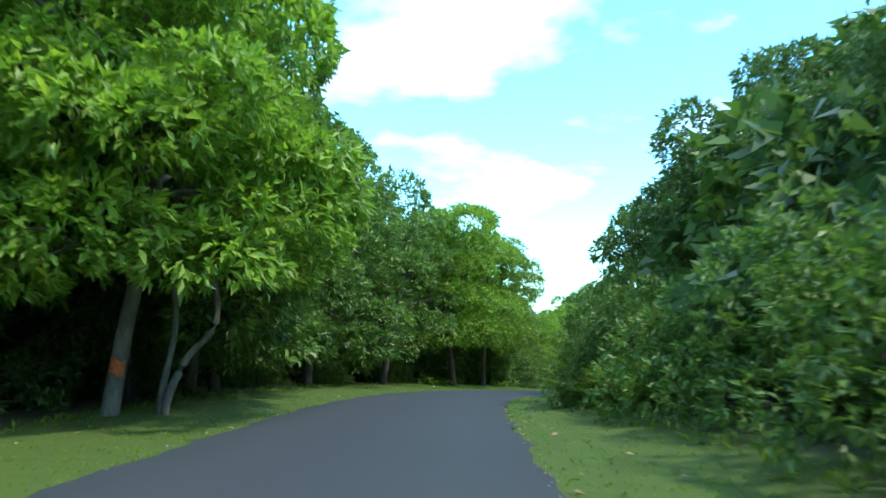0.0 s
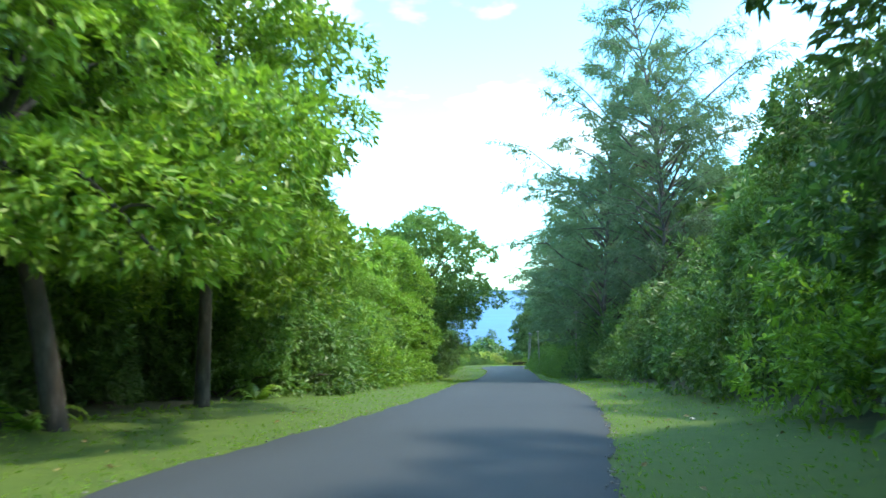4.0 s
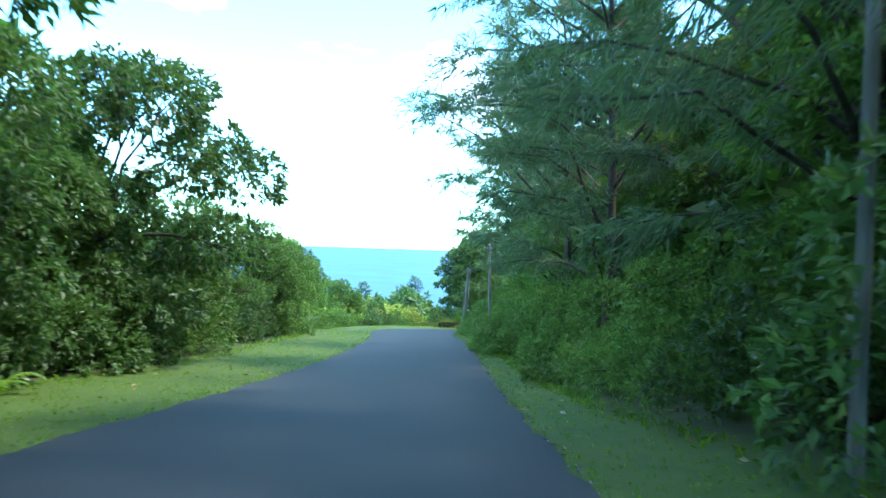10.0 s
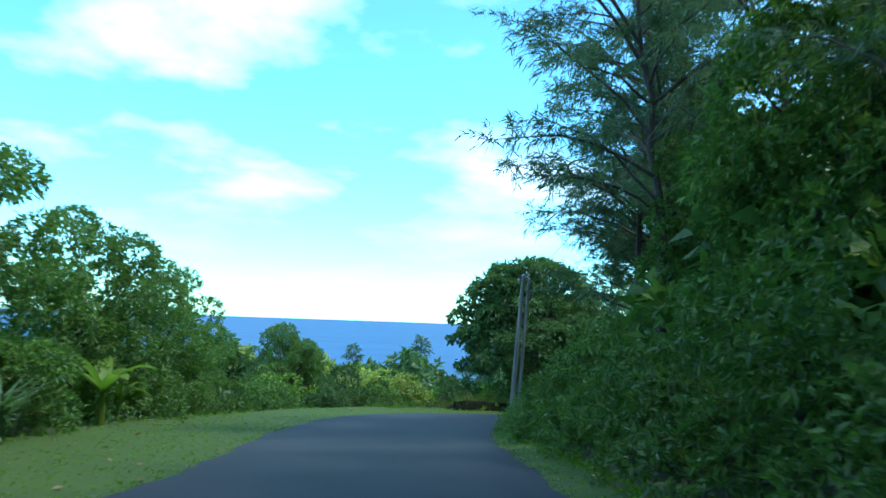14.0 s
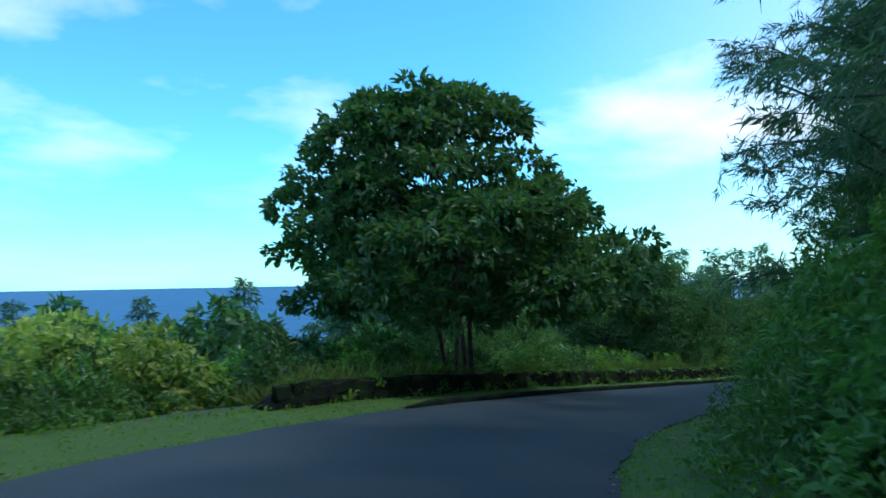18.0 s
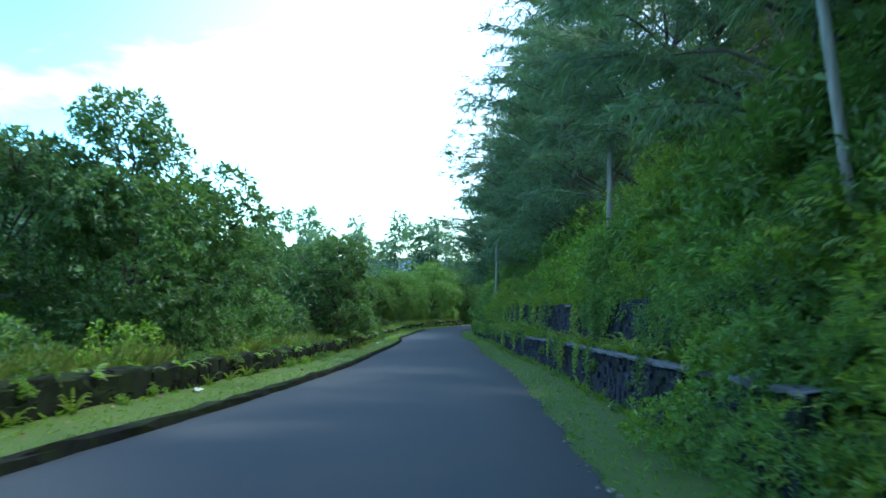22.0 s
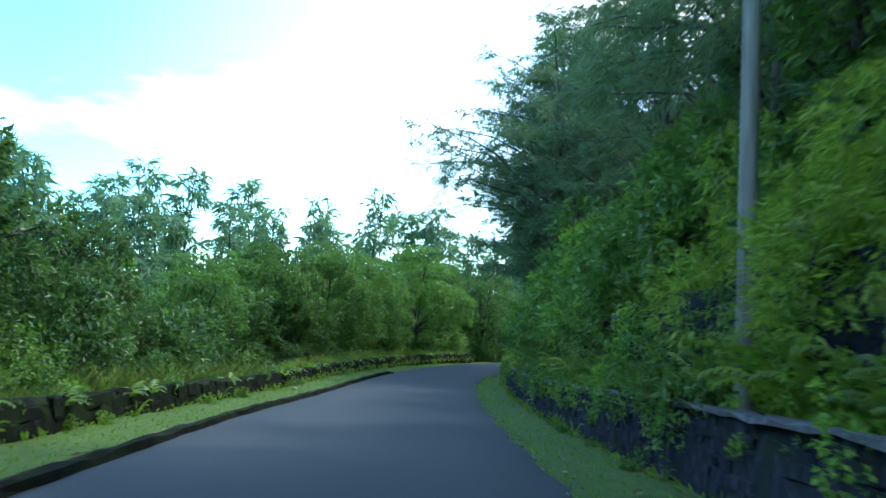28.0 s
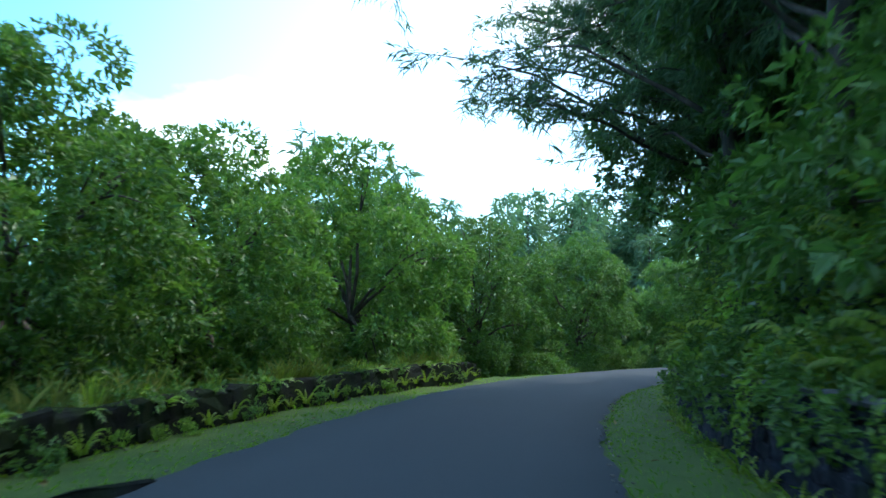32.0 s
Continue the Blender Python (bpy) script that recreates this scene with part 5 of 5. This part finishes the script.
# ---- utility poles ----
def pole(x, y, z0, height, lean, label, arm=True, radius=0.085):
    top = tagged(new("utility_pole"), label, "pole", "poles along the road")
    dx_, dy_ = lean
    pts = np.array([(0, 0, -0.4), (dx_ * 0.5, dy_ * 0.5, height * 0.5), (dx_, dy_, height)])
    v, f_ = tube(catmull(pts, 5), np.linspace(radius * 1.1, radius * 0.85, 11), 14)
    shaft = put("shaft", mesh_of("shaft", v, f_, M_POLE, True), top)
    bm = bmesh.new()
    bmesh.ops.create_cone(bm, cap_ends=True, segments=14, radius1=radius * 0.9, radius2=radius * 0.5, depth=0.05, matrix=Matrix.Translation((dx_, dy_, height + 0.02)))
    me = bpy.data.meshes.new("cap"); bm.to_mesh(me); bm.free(); me.materials.append(M_METAL)
    put("cap", me, shaft)
    if arm:
        bm = bmesh.new()
        bmesh.ops.create_cube(bm, size=1, matrix=Matrix.Translation((dx_, dy_, height - 0.12)) @ Matrix.Diagonal((0.36, 0.06, 0.06, 1)))
        bmesh.ops.bevel(bm, geom=bm.edges[:], offset=0.008, segments=1)
        me = bpy.data.meshes.new("bracket"); bm.to_mesh(me); bm.free(); me.materials.append(M_METAL)
        bracket = put("bracket", me, top)
        for sx in (-0.14, 0.14):
            bm = bmesh.new()
            bmesh.ops.create_cone(bm, cap_ends=True, segments=10, radius1=0.035, radius2=0.02, depth=0.09, matrix=Matrix.Translation((dx_ + sx, dy_, height - 0.05)))
            me = bpy.data.meshes.new("insulator"); bm.to_mesh(me); bm.free(); me.materials.append(M_CAP)
            put("insulator", me, bracket)
    top.matrix_basis = Matrix.Translation((x, y, z0))
    return Vector((x + dx_, y + dy_, z0 + height - 0.05))


GREY = "weathered grey wooden utility pole at the verge"
pole_tops = [pole(26.85, 72.55, -5.75, 4.7, (0.1, 0.05), GREY, True, 0.062), pole(34.45, 94.35, -7.95, 4.15, (-0.2, -0.05), GREY, True, 0.068),
             pole(41.30, 112.47, -9.75, 4.4, (0.32, -0.04), GREY, True, 0.07)]
pole(41.48, 112.41, -9.75, 4.3, (0.30, -0.02), "second grey pole bracing the utility pole", False, 0.05)
pole_tops.append(pole(79.0, 131.8, -12.6, 4.6, (-0.12, 0.04), "grey utility pole rising from the overgrown bank"))
pole(68.6, 127.6, -13.0, 8.0, (-0.75, 1.3), "thin pale pole leaning out of the bushes", False, 0.055)
pole(106.46, 143.25, -16.3, 5.9, (-0.15, 0), "grey utility pole on the ledge of the wall")


# ---- long grass behind the parapet ----
cnt = 24000
ss = rng.uniform(138, 240, cnt); uu = 2.0 + 1.5 * rng.random(cnt) ** 1.4
base = np.stack([np.interp(ss, STA, MID[:, k]) for k in range(3)], 1); nn_ = np.stack([np.interp(ss, STA, NOR[:, k]) for k in range(2)], 1)
xy = base[:, :2] - nn_ * (np.interp(ss, STA, HALF) + uu)[:, None]
pos = np.c_[xy, np.where(uu < 2.15, base[:, 2] + 0.35, ground_z(xy[:, 0], xy[:, 1])[0])]
L = rng.uniform(0.3, 0.85, cnt) * np.where(np.sin(ss * 0.9) + np.sin(ss * 0.37) > -0.4, 1.0, 0.5)
v, f_ = blades(pos, rng.normal(size=(cnt, 3)) * 0.32 + [0, 0, 1.0], L, L * 0.035, rng, 0.1, 0.2)
tagged(put("long_grass", mesh_of("long_grass", v, f_, M_DRYGRASS)), "long yellowish grass growing behind the parapet", "grass", kind="stuff")

# ---- wires between the poles along the hedge ----
def wire(a, b, sag):
    t = np.linspace(0, 1, 14)[:, None]
    pts = np.array(a) + (np.array(b) - np.array(a)) * t - np.array([0, 0, 1.0]) * (4 * sag * t * (1 - t))
    v, f_ = tube(pts, np.full(14, 0.004), 5)
    tagged(put("cable", mesh_of("cable", v, f_, M_CABLE, True)), "thin dark overhead cable hung between two poles", "cable")


wire(pole_tops[0], pole_tops[1], 0.5)
wire(pole_tops[1], pole_tops[2], 0.45)

# ---- litter on the verges ----
cnt = 900
ss = rng.uniform(0, 232, cnt); sd_ = np.where(rng.random(cnt) < 0.5, 1, -1)
uu = rng.uniform(0.05, 2.6, cnt)
base = np.stack([np.interp(ss, STA, MID[:, k]) for k in range(2)], 1); nn_ = np.stack([np.interp(ss, STA, NOR[:, k]) for k in range(2)], 1)
uu = np.where(sd_ > 0, np.minimum(uu, np.interp(ss, *R_VERGE) - 0.1), np.minimum(uu, np.interp(ss, *L_VERGE)))
xy = base + nn_ * (sd_ * (np.interp(ss, STA, HALF) + uu))[:, None]
pos = np.c_[xy, ground_z(xy[:, 0], xy[:, 1])[0] + 0.035]
L = rng.uniform(0.06, 0.15, cnt)
v, f_ = blades(pos, rng.normal(size=(cnt, 3)) * [1, 1, 0.12], L, L * 0.5, rng, 0.2)
tagged(put("fallen_leaves", mesh_of("fallen_leaves", v, f_, M_LITTER)), "dry pale fallen leaves scattered on the grass", "leaf litter", kind="stuff")

# ---- stones of the walls ----
def stone_shape(seed):
    """A rough split stone about one unit across, with worn edges."""
    rg = np.random.default_rng(seed)
    bm = bmesh.new()
    bmesh.ops.create_cube(bm, size=1)
    bmesh.ops.bevel(bm, geom=bm.edges[:], offset=0.1, segments=1, affect="EDGES")
    for v in bm.verts:
        v.co += Vector(rg.normal(size=3) * 0.075)
    bmesh.ops.triangulate(bm, faces=bm.faces[:])
    V = np.array([v.co[:] for v in bm.verts]); F = np.array([[v.index for v in f_.verts] for f_ in bm.faces])
    bm.free()
    return V, F


SHAPES = [stone_shape(600 + k) for k in range(8)]


def lay_stones(wall, material, s0, s1, u_of, z0, z1, near, edge=1, course=0.2, long=0.36, seed=5):
    """Courses of stones on a wall's face; those between the two stations of near are parts of their own."""
    rg = np.random.default_rng(seed)
    shapes = [mesh_of("stone", V, F, material) for V, F in SHAPES]
    rest = []
    rows = int(round(((2.2 if callable(z1) else z1) - z0) / course))
    for r in range(rows):
        s = s0 + rg.uniform(0, long)
        while s < s1:
            ln = long * rg.uniform(0.6, 1.5)
            hgt = course * rg.uniform(0.9, 1.1) * (1.0 if r < rows - 1 else rg.uniform(0.75, 1.35))
            z = z0 + (r + 0.5) * course + rg.normal() * 0.012
            c_, nn, h = road_at(s + ln / 2)
            xy = c_[:2] + nn * edge * (h + u_of(z) + rg.normal() * 0.018)
            turn = Euler((rg.normal() * 0.05, rg.normal() * 0.06, math.atan2(-nn[0], nn[1]) + rg.normal() * 0.06))
            m = Matrix.LocRotScale((xy[0], xy[1], c_[2] + z), turn, (ln * 1.03, 0.12, hgt * 1.03))
            k = int(rg.integers(8))
            if callable(z1) and z > z1(s) - course * 0.3:
                s += ln
                continue
            if near[0] < s < near[1]:
                ob = put("stone", shapes[k], wall)
                ob.matrix_basis = m
            else:
                M = np.array(m)
                rest.append((SHAPES[k][0] @ M[:3, :3].T + M[:3, 3], SHAPES[k][1]))
            s += ln
    ob = put("stonework", mesh_of("stonework", *joined(rest), material), wall)
    tagged(ob, "", "", kind="stuff")


lay_stones(low_wall, M_STONE, W0, W1, lambda z: 1.27 + 0.13 * z, -0.02, 0.82, (162, 169), long=0.21, course=0.12, seed=11)
lay_stones(up_wall, M_STONE, W0 + 2, W1, lambda z: 1.9 + 0.1 * (z - 0.7), 0.72, lambda s: 1.56 + top_lift(s), (162.5, 166.5), long=0.22, course=0.125, seed=12)
lay_stones(parapet, M_MOSSY, 137, 241, lambda z: 1.56 + 0.1 * z, -0.03, 0.45, (150, 190), edge=-1, long=0.42, course=0.235, seed=13)


# ---- crumbled edge of the asphalt, scraps of litter ----
rg = np.random.default_rng(77)
small = [stone_shape(640 + k) for k in range(4)]
lot = []
for s in np.sort(rg.uniform(-1, 236, 2600)):
    side = 1 if rg.random() < 0.72 else -1
    if side < 0 and 138 < s < 224:
        continue
    c_, nn, h = road_at(s)
    xy = c_[:2] + nn * side * (h + rg.normal() * 0.05 + 0.02)
    r = rg.uniform(0.008, 0.026)
    a = rg.uniform(0, 6.28)
    V, F = small[int(rg.integers(4))]
    ca, sa = math.cos(a), math.sin(a)
    W = V * [r * rg.uniform(0.8, 2.4), r, r * 0.6]
    lot.append((W @ np.array([[ca, -sa, 0], [sa, ca, 0], [0, 0, 1]]).T + [xy[0], xy[1], c_[2] + r * 0.15], F))
tagged(put("edge_crumbs", mesh_of("edge_crumbs", *joined(lot), M_CRUMB)), "pale crumbled asphalt and grit along the road's edge", "gravel", kind="stuff")


def scrap(s, u, size, seed):
    """A crumpled pale scrap lying on the grass."""
    rg = np.random.default_rng(seed)
    gx_, gy_ = np.meshgrid(np.linspace(-1, 1, 6), np.linspace(-0.6, 0.6, 5), indexing="ij")
    top = np.stack([gx_ * size + rg.normal(size=gx_.shape) * size * 0.08, gy_ * size + rg.normal(size=gx_.shape) * size * 0.08, size * 0.45 * np.abs(rg.normal(size=gx_.shape)) + 0.012], -1).reshape(-1, 3)
    i, j = np.meshgrid(np.arange(5), np.arange(4), indexing="ij")
    F = np.stack([i * 5 + j, (i + 1) * 5 + j, (i + 1) * 5 + j + 1, i * 5 + j + 1], -1).reshape(-1, 4)
    ob = put("litter_scrap", mesh_of("litter_scrap", np.vstack([top, top - [0, 0, 0.006]]), np.vstack([F, F[:, ::-1] + 30]), M_PAPER, True))
    x, y, z = spot(s, u)
    ob.matrix_basis = Matrix.LocRotScale((x, y, z + 0.02), Euler((0, 0, rg.uniform(0, 6))), (1, 1, 1))
    tagged(ob, "crumpled white scrap of litter on the grass", "litter", "scraps on the verge")


for k, (s, u, size) in enumerate(((162, -1.1, 0.07), (189, -1.0, 0.06), (195, -0.9, 0.06), (213, -0.9, 0.07), (74, 1.2, 0.05), (73.2, 1.6, 0.05), (76, 1.9, 0.05), (34, -1.8, 0.06), (43, 1.5, 0.05))):
    scrap(s, u, size, 900 + k)

for ob in protos:
    for o in (*ob.children_recursive, ob):
        bpy.data.objects.remove(o)
